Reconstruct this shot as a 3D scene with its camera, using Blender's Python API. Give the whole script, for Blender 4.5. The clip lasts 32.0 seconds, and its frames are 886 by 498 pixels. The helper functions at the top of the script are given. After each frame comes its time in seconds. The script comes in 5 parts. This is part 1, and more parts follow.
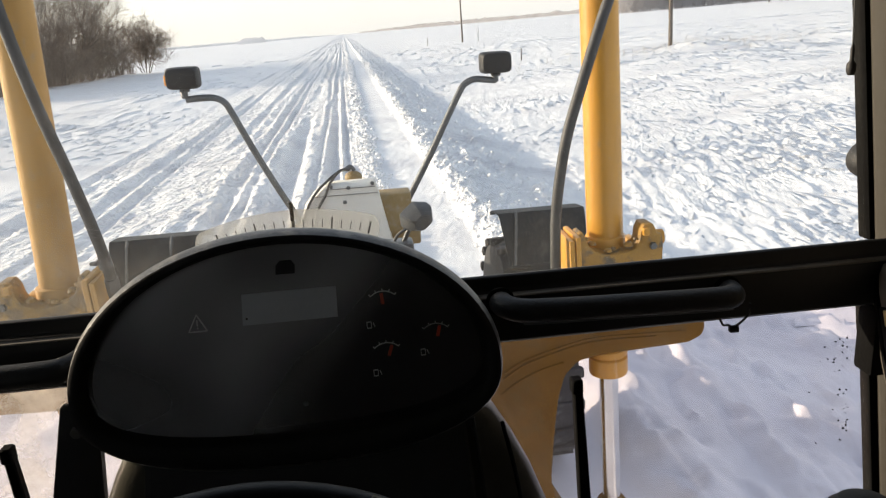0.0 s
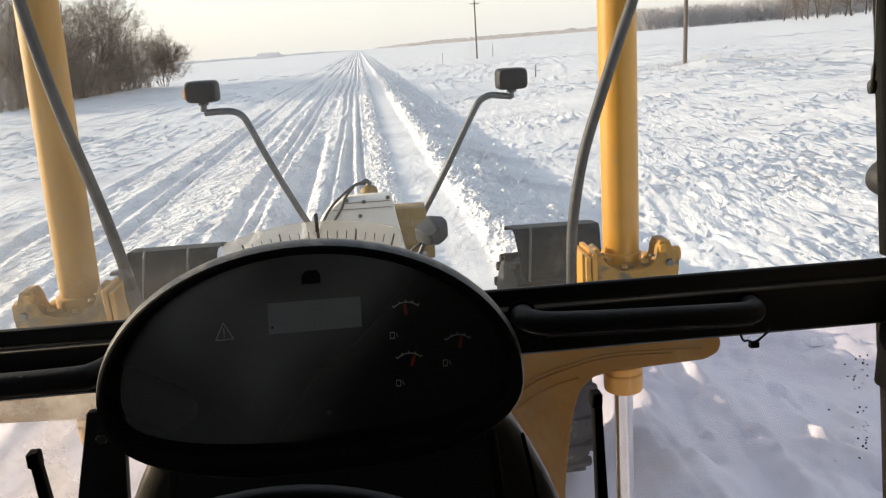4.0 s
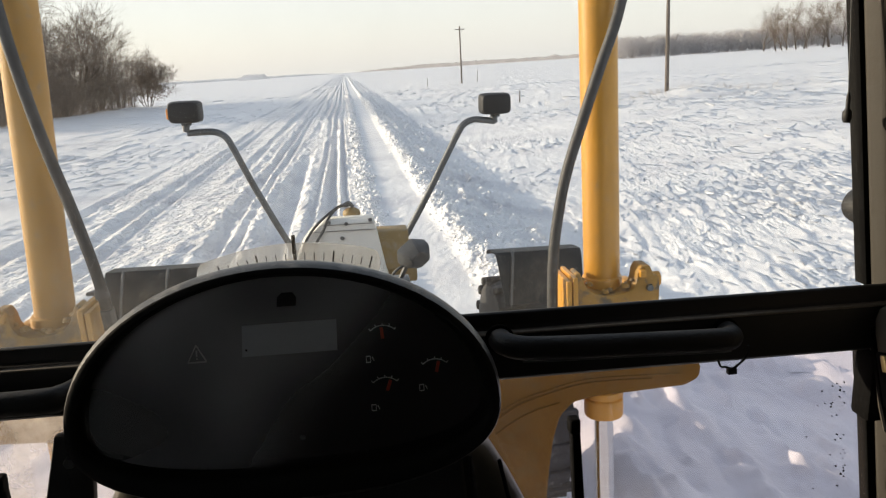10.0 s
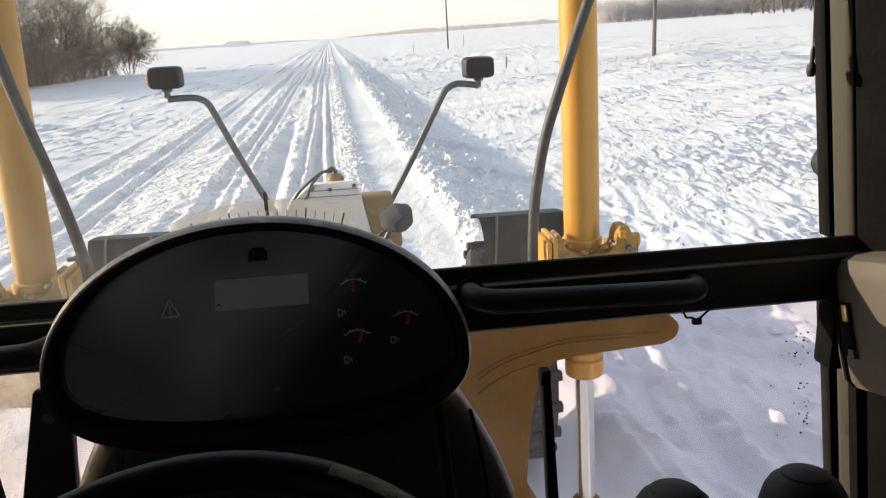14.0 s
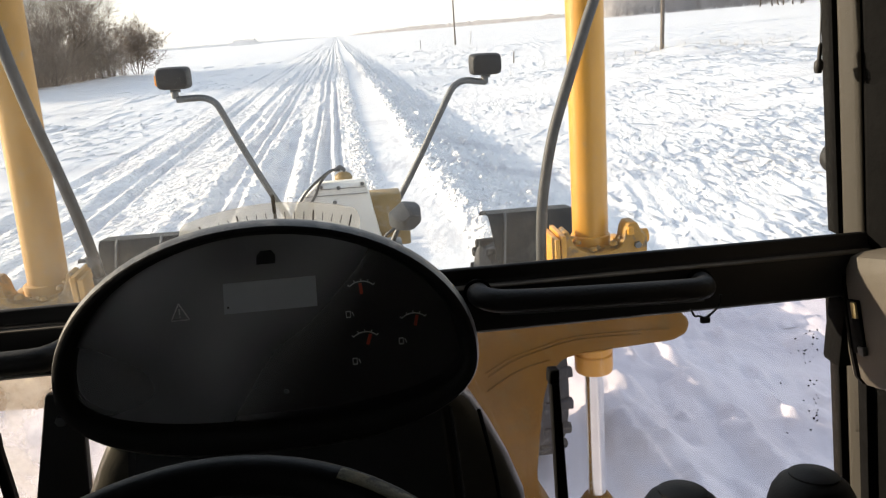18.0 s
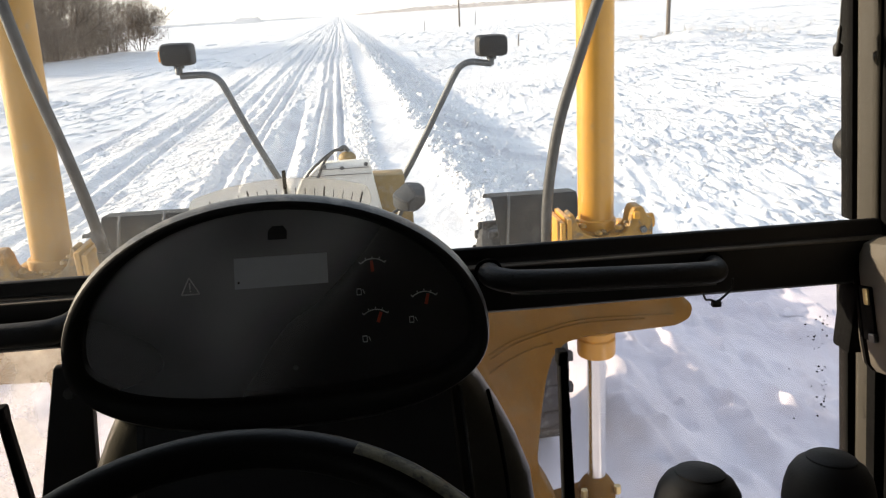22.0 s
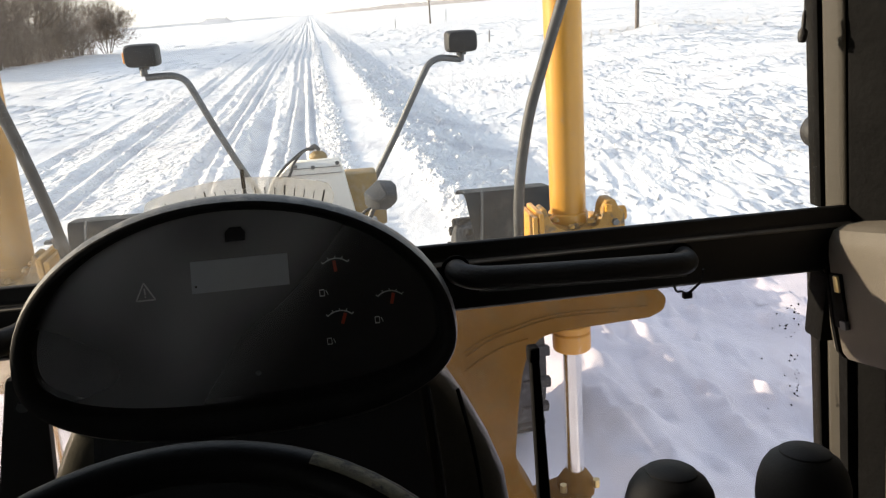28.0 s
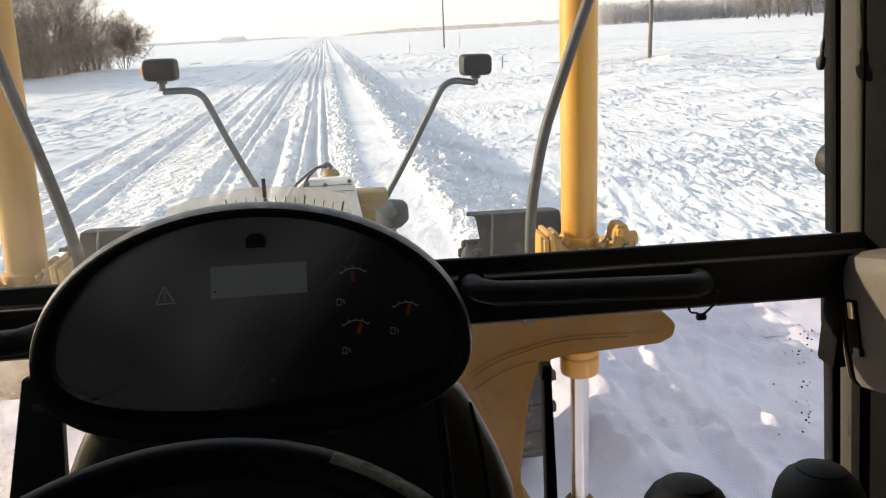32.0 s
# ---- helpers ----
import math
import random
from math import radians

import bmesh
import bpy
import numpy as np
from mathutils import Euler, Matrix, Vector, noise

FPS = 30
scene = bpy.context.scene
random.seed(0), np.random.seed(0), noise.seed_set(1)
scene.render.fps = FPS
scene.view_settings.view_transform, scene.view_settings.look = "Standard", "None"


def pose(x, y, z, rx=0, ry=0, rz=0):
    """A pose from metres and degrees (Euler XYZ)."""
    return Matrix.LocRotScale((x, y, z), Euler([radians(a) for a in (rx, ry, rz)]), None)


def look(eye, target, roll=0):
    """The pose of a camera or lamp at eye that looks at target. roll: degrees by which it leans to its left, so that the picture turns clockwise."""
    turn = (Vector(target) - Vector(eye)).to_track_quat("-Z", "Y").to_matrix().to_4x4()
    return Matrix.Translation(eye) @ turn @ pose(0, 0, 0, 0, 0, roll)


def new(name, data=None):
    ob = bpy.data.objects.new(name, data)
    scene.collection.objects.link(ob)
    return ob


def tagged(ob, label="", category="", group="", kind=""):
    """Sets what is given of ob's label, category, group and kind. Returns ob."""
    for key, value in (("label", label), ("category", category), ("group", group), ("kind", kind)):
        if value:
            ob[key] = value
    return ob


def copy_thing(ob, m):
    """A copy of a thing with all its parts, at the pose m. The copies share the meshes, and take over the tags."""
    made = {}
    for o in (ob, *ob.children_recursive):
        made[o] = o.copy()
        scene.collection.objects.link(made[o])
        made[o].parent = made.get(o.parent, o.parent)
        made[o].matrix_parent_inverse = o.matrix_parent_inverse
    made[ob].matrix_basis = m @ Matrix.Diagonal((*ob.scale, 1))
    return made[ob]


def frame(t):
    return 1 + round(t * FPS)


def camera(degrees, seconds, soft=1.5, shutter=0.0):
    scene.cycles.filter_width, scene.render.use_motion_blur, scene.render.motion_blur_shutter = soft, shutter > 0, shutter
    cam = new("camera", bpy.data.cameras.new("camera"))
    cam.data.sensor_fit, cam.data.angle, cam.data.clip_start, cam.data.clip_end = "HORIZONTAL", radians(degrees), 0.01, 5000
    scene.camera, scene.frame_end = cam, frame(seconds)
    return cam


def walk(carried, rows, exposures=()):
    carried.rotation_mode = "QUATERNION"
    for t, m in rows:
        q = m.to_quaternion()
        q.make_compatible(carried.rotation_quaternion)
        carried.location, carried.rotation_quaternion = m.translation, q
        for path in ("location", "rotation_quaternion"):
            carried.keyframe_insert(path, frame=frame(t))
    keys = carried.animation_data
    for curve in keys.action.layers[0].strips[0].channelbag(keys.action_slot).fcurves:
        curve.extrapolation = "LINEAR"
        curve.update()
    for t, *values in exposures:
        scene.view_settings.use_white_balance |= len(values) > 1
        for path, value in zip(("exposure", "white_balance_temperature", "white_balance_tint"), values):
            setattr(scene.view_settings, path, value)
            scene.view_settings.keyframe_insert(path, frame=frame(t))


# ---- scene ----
cam = camera(60.0, 32.0, soft=1.25)
# seconds, x, y, z, and the three turns of pose()
ROWS = [
    (0.0, 0.002, 0.0004, 2.8505, 73.453, 4.871, -6.809),
    (0.5, -0.0016, -0.008, 2.8553, 74.385, 4.971, -6.969),
    (1.0, 0.0076, -0.0118, 2.8542, 74.353, 5.595, -8.07),
    (1.5, 0.0055, -0.0143, 2.8551, 74.219, 5.95, -7.321),
    (2.0, -0.0115, -0.016, 2.8583, 74.277, 5.353, -6.401),
    (2.5, -0.0125, -0.0175, 2.8561, 74.71, 4.855, -5.436),
    (3.0, -0.0147, -0.0161, 2.8538, 74.615, 4.829, -5.673),
    (3.5, -0.011, -0.0131, 2.8557, 74.841, 4.885, -5.744),
    (5.5, -0.0176, -0.0079, 2.8291, 73.738, 2.436, -5.624),
    (6.0, -0.0103, -0.0182, 2.8415, 73.826, 3.937, -6.199),
    (6.5, -0.0085, -0.0167, 2.838, 73.777, 4.561, -5.773),
    (7.0, -0.0, -0.0143, 2.8449, 74.78, 5.071, -5.57),
    (7.5, 0.0084, 0.0017, 2.8282, 72.929, 5.173, -6.665),
    (8.0, 0.0017, -0.0108, 2.8441, 74.904, 5.231, -7.075),
    (8.5, 0.0107, -0.0012, 2.8455, 74.562, 5.199, -7.78),
    (9.0, 0.0096, 0.0048, 2.8546, 75.694, 4.069, -8.364),
    (9.5, 0.0059, 0.0037, 2.8531, 76.907, 3.04, -7.796),
    (10.0, -0.0053, -0.0057, 2.8497, 76.323, 3.615, -6.815),
    (10.5, -0.0059, -0.0221, 2.851, 76.238, 4.065, -5.341),
    (11.0, -0.0075, -0.0242, 2.8514, 76.0, 3.931, -5.119),
    (11.5, 0.0012, -0.0351, 2.8574, 75.82, 5.024, -6.36),
    (12.0, 0.015, -0.0477, 2.8465, 77.561, 4.01, -8.009),
    (12.5, 0.0204, -0.0442, 2.8461, 76.296, 3.491, -7.562),
    (13.0, 0.0196, -0.0387, 2.8485, 75.209, 4.122, -8.344),
    (13.5, 0.0212, -0.0445, 2.8519, 75.29, 4.719, -7.245),
    (14.0, 0.0133, -0.026, 2.8371, 73.83, 3.895, -7.813),
    (14.5, 0.0009, -0.0298, 2.8317, 73.633, 3.696, -6.978),
    (15.0, -0.0005, -0.0413, 2.84, 73.934, 3.836, -6.89),
    (15.5, 0.0104, -0.0338, 2.8421, 73.575, 3.807, -7.26),
    (17.5, 0.0074, -0.0163, 2.8355, 73.085, 3.824, -7.908),
    (18.0, 0.0159, -0.027, 2.843, 73.595, 4.594, -7.313),
    (18.5, 0.0033, -0.0263, 2.8359, 72.936, 3.912, -7.344),
    (19.0, -0.0008, -0.0302, 2.8323, 73.771, 3.841, -7.138),
    (19.5, -0.0013, -0.0264, 2.8312, 73.036, 3.54, -7.22),
    (20.0, -0.0015, -0.0286, 2.8388, 72.606, 3.91, -7.405),
    (20.5, 0.0017, -0.0246, 2.8377, 73.372, 3.827, -6.837),
    (21.0, -0.0083, -0.0064, 2.8146, 72.42, 2.669, -7.268),
    (21.5, -0.0162, -0.0139, 2.816, 72.554, 2.616, -6.845),
    (22.0, 0.0024, -0.0207, 2.8375, 72.331, 3.674, -6.997),
    (22.5, -0.0014, -0.0117, 2.8256, 72.825, 3.699, -6.625),
    (23.0, -0.0147, -0.011, 2.8174, 72.996, 3.028, -7.163),
    (23.5, 0.0046, -0.0133, 2.8286, 72.586, 3.684, -6.984),
    (24.0, 0.0218, -0.0123, 2.8375, 72.876, 4.526, -8.746),
    (24.5, 0.0194, 0.0012, 2.8235, 72.183, 4.357, -8.861),
    (25.0, 0.0243, 0.0108, 2.826, 71.046, 3.923, -10.867),
    (25.5, 0.0267, -0.0062, 2.8391, 71.907, 5.156, -10.188),
    (27.5, 0.0292, -0.0002, 2.8362, 71.969, 5.581, -10.052),
    (28.0, 0.0179, -0.0002, 2.8291, 71.991, 4.482, -9.112),
    (28.5, 0.001, -0.0158, 2.8218, 74.23, 3.636, -7.831),
    (29.0, -0.0128, -0.0082, 2.8134, 73.165, 2.484, -8.565),
    (29.5, 0.0236, -0.0094, 2.8366, 72.519, 3.862, -7.513),
    (30.0, -0.0036, -0.0108, 2.8209, 73.501, 3.597, -7.372),
    (30.5, 0.0083, 0.0007, 2.8186, 72.259, 3.24, -7.171),
    (31.0, 0.0054, -0.0159, 2.8313, 72.559, 3.77, -8.119),
    (31.5, -0.0001, -0.022, 2.8266, 73.222, 2.931, -7.466),
    (32.0, 0.0042, -0.0091, 2.8215, 73.764, 2.979, -8.081),
]
EXPOSURE = [(0.0, 1.04), (1.0, 0.77), (2.0, 0.9), (3.0, 0.94), (5.5, 0.78), (6.0, 1.07), (7.0, 0.7), (8.0, 0.87), (9.0, 0.57), (10.0, 0.77), (11.0, 0.83), (12.0, 0.57), (13.0, 0.75),
            (14.0, 1.04), (15.0, 1.12), (18.0, 1.24), (20.0, 1.22), (22.0, 1.33), (23.0, 1.25), (24.0, 0.91), (25.0, 1.13), (28.0, 1.29), (29.0, 1.11), (30.0, 1.16), (31.0, 1.24), (32.0, 1.14)]
walk(cam, [(r[0], pose(*r[1:])) for r in ROWS], [(t, stops, 6720, 10) for t, stops in EXPOSURE])      # a slightly warm white balance

# ---- sky and sun ----
SUN_AWAY, SUN_UP = radians(70), radians(15.5)          # left of the road's direction, above the horizon
to_sun = Vector((-math.sin(SUN_AWAY) * math.cos(SUN_UP), math.cos(SUN_AWAY) * math.cos(SUN_UP), math.sin(SUN_UP)))
world = bpy.data.worlds.new("winter_sky")
scene.world = world
world.use_nodes = True
wn = world.node_tree
sky = wn.nodes.new("ShaderNodeTexSky")
sky.sky_type = "NISHITA"
sky.sun_disc = False
sky.sun_elevation, sky.sun_rotation = SUN_UP, -SUN_AWAY
sky.air_density, sky.dust_density, sky.ozone_density, sky.altitude = 1.0, 1.6, 1.2, 150
wn.nodes["Background"].inputs[1].default_value = 0.135
haze = wn.nodes.new("ShaderNodeMix")                   # thin bright winter haze over the clear sky
haze.data_type = "RGBA"
haze.inputs["Factor"].default_value = 0.7
haze.inputs["B"].default_value = (4.9, 4.85, 4.95, 1)
wn.links.new(sky.outputs[0], haze.inputs["A"])
wn.links.new(haze.outputs["Result"], wn.nodes["Background"].inputs[0])
up, updown, veil = wn.nodes.new("ShaderNodeTexCoord"), wn.nodes.new("ShaderNodeSeparateXYZ"), wn.nodes.new("ShaderNodeMapRange")
wn.links.new(up.outputs["Generated"], updown.inputs[0])            # the haze thins out overhead
wn.links.new(updown.outputs["Z"], veil.inputs["Value"])
veil.interpolation_type = "SMOOTHSTEP"
veil.inputs["From Min"].default_value, veil.inputs["From Max"].default_value = 0.12, 0.55
veil.inputs["To Min"].default_value, veil.inputs["To Max"].default_value = 0.74, 0.22
wn.links.new(veil.outputs[0], haze.inputs["Factor"])
sun_data = bpy.data.lights.new("sun", "SUN")
sun_data.energy, sun_data.angle, sun_data.color = 3.15, radians(0.9), (1.0, 0.855, 0.67)
sun = new("sun", sun_data)
sun.matrix_world = look(to_sun * 60, (0, 0, 0))


# ---- materials ----
def links(m):
    return m.node_tree.nodes, m.node_tree.links


def mat(name, color, rough=0.5, metal=0.0, vary=0.12, scale=8.0, bump=0.0, bump_scale=60.0, spots=None, coat=0.0, spec=0.5):
    """A surface with broad stains, fine grain and relief. spots: (colour, scale, share) of a second tone."""
    m = bpy.data.materials.new(name)
    m.use_nodes = True
    n, l = links(m)
    b = n["Principled BSDF"]
    b.inputs["Roughness"].default_value, b.inputs["Metallic"].default_value = rough, metal
    b.inputs["Coat Weight"].default_value = coat
    b.inputs["Specular IOR Level"].default_value = spec
    tc = n.new("ShaderNodeTexCoord")
    big, fine = n.new("ShaderNodeTexNoise"), n.new("ShaderNodeTexNoise")
    for tex, s, d in ((big, scale, 5), (fine, scale * 14, 3)):
        tex.inputs["Scale"].default_value, tex.inputs["Detail"].default_value = s, d
        l.new(tc.outputs["Object"], tex.inputs["Vector"])
    add = n.new("ShaderNodeMath")
    add.operation = "MULTIPLY_ADD"
    add.inputs[1].default_value = 0.4
    l.new(fine.outputs["Fac"], add.inputs[0])
    l.new(big.outputs["Fac"], add.inputs[2])
    ramp = n.new("ShaderNodeValToRGB")
    ramp.color_ramp.elements[0].position, ramp.color_ramp.elements[1].position = 0.45, 0.95
    ramp.color_ramp.elements[0].color = (*[c * (1 - vary) for c in color], 1)
    ramp.color_ramp.elements[1].color = (*[min(c * (1 + vary), 0.95) for c in color], 1)
    l.new(add.outputs[0], ramp.inputs[0])
    out = ramp.outputs[0]
    if spots:
        sn, sr, mix = n.new("ShaderNodeTexNoise"), n.new("ShaderNodeValToRGB"), n.new("ShaderNodeMix")
        sn.inputs["Scale"].default_value, sn.inputs["Detail"].default_value, sn.inputs["Roughness"].default_value = spots[1], 8, 0.65
        l.new(tc.outputs["Object"], sn.inputs["Vector"])
        sr.color_ramp.elements[0].position, sr.color_ramp.elements[1].position = 1 - spots[2] - 0.06, 1 - spots[2] + 0.06
        l.new(sn.outputs["Fac"], sr.inputs[0])
        mix.data_type = "RGBA"
        l.new(sr.outputs[0], mix.inputs["Factor"])
        l.new(out, mix.inputs["A"])
        mix.inputs["B"].default_value = (*spots[0], 1)
        out = mix.outputs["Result"]
    l.new(out, b.inputs["Base Color"])
    if bump:
        bn, bp = n.new("ShaderNodeTexNoise"), n.new("ShaderNodeBump")
        bn.inputs["Scale"].default_value, bn.inputs["Detail"].default_value = bump_scale, 4
        bp.inputs["Strength"].default_value, bp.inputs["Distance"].default_value = bump, 0.6 / bump_scale
        l.new(tc.outputs["Object"], bn.inputs["Vector"])
        l.new(bn.outputs["Fac"], bp.inputs["Height"])
        l.new(bp.outputs[0], b.inputs["Normal"])
    return m


def glass_mat(name, dirt=0.06, tint=(0.96, 0.97, 0.96), gloss=1.0, scale=5, lopsided=None, detail=9, through_film=0.5, film_tone=(0.62, 0.6, 0.57), least=0.06):
    """A thin pane: clear, with Fresnel gloss and a thin uneven film: dust on windows, painted haze on the pod."""
    m = bpy.data.materials.new(name)
    m.use_nodes = True
    n, l = links(m)
    n.remove(n["Principled BSDF"])
    clear, shine, film = n.new("ShaderNodeBsdfTransparent"), n.new("ShaderNodeBsdfGlossy"), n.new("ShaderNodeBsdfDiffuse")
    clear.inputs[0].default_value = (*tint, 1)
    shine.inputs["Roughness"].default_value = 0.02
    film.inputs[0].default_value = (*film_tone, 1)
    fr, power, mul, tc, tex, ramp = (n.new("ShaderNode" + k) for k in ("LayerWeight", "Math", "Math", "TexCoord", "TexNoise", "ValToRGB"))
    power.operation, mul.operation = "POWER", "MULTIPLY_ADD"
    power.inputs[1].default_value = 5
    mul.inputs[1].default_value, mul.inputs[2].default_value = 0.9 * gloss, 0.035 * gloss
    l.new(fr.outputs["Facing"], power.inputs[0])
    l.new(power.outputs[0], mul.inputs[0])
    tex.inputs["Scale"].default_value, tex.inputs["Detail"].default_value, tex.inputs["Roughness"].default_value = scale, detail, 0.7
    l.new(tc.outputs["Object"], tex.inputs["Vector"])
    ramp.color_ramp.elements[0].position, ramp.color_ramp.elements[1].position = 0.35, 0.8
    ramp.color_ramp.interpolation = "EASE"
    ramp.color_ramp.elements[0].color, ramp.color_ramp.elements[1].color = (dirt * 0.3,) * 3 + (1,), (dirt * 2,) * 3 + (1,)
    l.new(tex.outputs["Fac"], ramp.inputs[0])
    dust = ramp.outputs[0]
    if lopsided:                                         # film thickens towards one side: (axis weights, thin at, thick at)
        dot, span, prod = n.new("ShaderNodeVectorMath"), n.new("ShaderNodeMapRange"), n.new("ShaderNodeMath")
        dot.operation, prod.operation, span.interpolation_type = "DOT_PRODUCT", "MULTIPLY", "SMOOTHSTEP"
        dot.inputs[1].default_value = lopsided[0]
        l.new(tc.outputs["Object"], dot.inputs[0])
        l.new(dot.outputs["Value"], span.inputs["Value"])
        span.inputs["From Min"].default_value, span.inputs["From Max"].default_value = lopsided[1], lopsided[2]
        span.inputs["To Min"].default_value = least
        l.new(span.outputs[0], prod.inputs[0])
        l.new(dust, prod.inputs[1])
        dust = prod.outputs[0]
    a, b = n.new("ShaderNodeMixShader"), n.new("ShaderNodeMixShader")
    l.new(mul.outputs[0], a.inputs[0])
    l.new(clear.outputs[0], a.inputs[1])
    l.new(shine.outputs[0], a.inputs[2])
    l.new(dust, b.inputs[0])
    l.new(a.outputs[0], b.inputs[1])
    glow, dusty = n.new("ShaderNodeBsdfTranslucent"), n.new("ShaderNodeMixShader")       # dust lit from outside
    glow.inputs[0].default_value = (*film_tone, 1)
    dusty.inputs[0].default_value = through_film
    l.new(film.outputs[0], dusty.inputs[1])
    l.new(glow.outputs[0], dusty.inputs[2])
    l.new(dusty.outputs[0], b.inputs[2])
    l.new(b.outputs[0], n["Material Output"].inputs[0])
    return m


def snow_mat():
    m = bpy.data.materials.new("snow")
    m.use_nodes = True
    n, l = links(m)
    b = n["Principled BSDF"]
    b.inputs["Roughness"].default_value, b.inputs["Specular IOR Level"].default_value = 0.55, 0.35
    b.inputs["Subsurface Weight"].default_value = 0.0
    geo = n.new("ShaderNodeNewGeometry")
    big, ramp = n.new("ShaderNodeTexNoise"), n.new("ShaderNodeValToRGB")
    big.inputs["Scale"].default_value, big.inputs["Detail"].default_value = 0.35, 8
    l.new(geo.outputs["Position"], big.inputs["Vector"])
    ramp.color_ramp.elements[0].position, ramp.color_ramp.elements[1].position = 0.3, 0.7
    ramp.color_ramp.elements[0].color, ramp.color_ramp.elements[1].color = (0.81, 0.815, 0.83, 1), (0.90, 0.90, 0.90, 1)
    l.new(big.outputs["Fac"], ramp.inputs[0])
    # long streaks greyed to suggest shaded sides of the wind ridges
    shade_m, crust, shade_r, shade_mix = n.new("ShaderNodeMapping"), n.new("ShaderNodeTexNoise"), n.new("ShaderNodeMapRange"), n.new("ShaderNodeMix")
    shade_m.inputs["Rotation"].default_value = (0, 0, 0.5)
    shade_m.inputs["Scale"].default_value = (0.10, 0.55, 0.5)
    l.new(geo.outputs["Position"], shade_m.inputs["Vector"])
    l.new(shade_m.outputs[0], crust.inputs["Vector"])
    crust.inputs["Scale"].default_value, crust.inputs["Detail"].default_value, crust.inputs["Roughness"].default_value = 1.0, 9, 0.68
    shade_r.inputs["From Min"].default_value, shade_r.inputs["From Max"].default_value = 0.48, 0.66
    l.new(crust.outputs["Fac"], shade_r.inputs["Value"])
    shade_mix.data_type = "RGBA"
    l.new(shade_r.outputs[0], shade_mix.inputs["Factor"])
    l.new(ramp.outputs[0], shade_mix.inputs["A"])
    shade_mix.inputs["B"].default_value = (0.66, 0.66, 0.69, 1)
    # soil and dry stalks that show through blown-off crests
    soil, soil_r, mix = n.new("ShaderNodeTexNoise"), n.new("ShaderNodeValToRGB"), n.new("ShaderNodeMix")
    soil.inputs["Scale"].default_value, soil.inputs["Detail"].default_value, soil.inputs["Roughness"].default_value = 0.9, 10, 0.72
    l.new(geo.outputs["Position"], soil.inputs["Vector"])
    soil_r.color_ramp.elements[0].position, soil_r.color_ramp.elements[1].position = 0.69, 0.76
    soil_r.color_ramp.elements[1].color = (0.55, 0.55, 0.55, 1)
    l.new(soil.outputs["Fac"], soil_r.inputs[0])
    mix.data_type = "RGBA"
    l.new(soil_r.outputs[0], mix.inputs["Factor"])
    l.new(shade_mix.outputs["Result"], mix.inputs["A"])
    mix.inputs["B"].default_value = (0.42, 0.38, 0.33, 1)
    l.new(mix.outputs["Result"], b.inputs["Base Color"])
    # place across the road, for the wind-carved fields and the churned road
    sep, across = n.new("ShaderNodeSeparateXYZ"), n.new("ShaderNodeMath")
    l.new(geo.outputs["Position"], sep.inputs[0])
    across.operation = "MULTIPLY_ADD"
    across.inputs[1].default_value = 0.007
    l.new(sep.outputs["Y"], across.inputs[0])
    l.new(sep.outputs["X"], across.inputs[2])

    def zone(a, b):
        r = n.new("ShaderNodeMapRange")
        r.interpolation_type = "SMOOTHSTEP"
        r.inputs["From Min"].default_value, r.inputs["From Max"].default_value = a, b
        l.new(across.outputs[0], r.inputs["Value"])
        return r.outputs[0]

    def times(a, b):
        m2 = n.new("ShaderNodeMath")
        m2.operation = "MULTIPLY"
        for k, q in enumerate((a, b)):
            if isinstance(q, float):
                m2.inputs[k].default_value = q
            else:
                l.new(q, m2.inputs[k])
        return m2.outputs[0]

    turn = n.new("ShaderNodeMapping")                    # along and across the wind
    turn.inputs["Rotation"].default_value = (0, 0, 0.263)
    l.new(geo.outputs["Position"], turn.inputs["Vector"])
    drift, drift_r = n.new("ShaderNodeTexNoise"), n.new("ShaderNodeMapRange")
    drift.inputs["Scale"].default_value, drift.inputs["Detail"].default_value = 0.16, 3
    l.new(geo.outputs["Position"], drift.inputs["Vector"])
    l.new(drift.outputs["Fac"], drift_r.inputs["Value"])
    drift_r.inputs["From Min"].default_value, drift_r.inputs["From Max"].default_value = 0.45, 0.60
    drift_r.inputs["To Min"].default_value = 0.06
    field = times(zone(3.6, 5.2), drift_r.outputs[0])
    meadow = times(times(zone(-6.6, -8.5), drift_r.outputs[0]), 0.6)
    churned_sum = n.new("ShaderNodeMath")
    l.new(times(zone(-7.0, -6.2), zone(0.55, 0.40)), churned_sum.inputs[0])
    l.new(times(zone(1.45, 1.7), zone(4.6, 3.4)), churned_sum.inputs[1])
    ahead = n.new("ShaderNodeMapRange")                  # the grader has pressed the snow beside it smooth
    ahead.interpolation_type = "SMOOTHSTEP"
    ahead.inputs["From Min"].default_value, ahead.inputs["From Max"].default_value = 5.5, 12.0
    ahead.inputs["To Min"].default_value = 0.12
    l.new(sep.outputs["Y"], ahead.inputs["Value"])
    churned = times(churned_sum.outputs[0], ahead.outputs[0])
    sides = n.new("ShaderNodeMath")
    l.new(field, sides.inputs[0])
    l.new(meadow, sides.inputs[1])
    prev = None
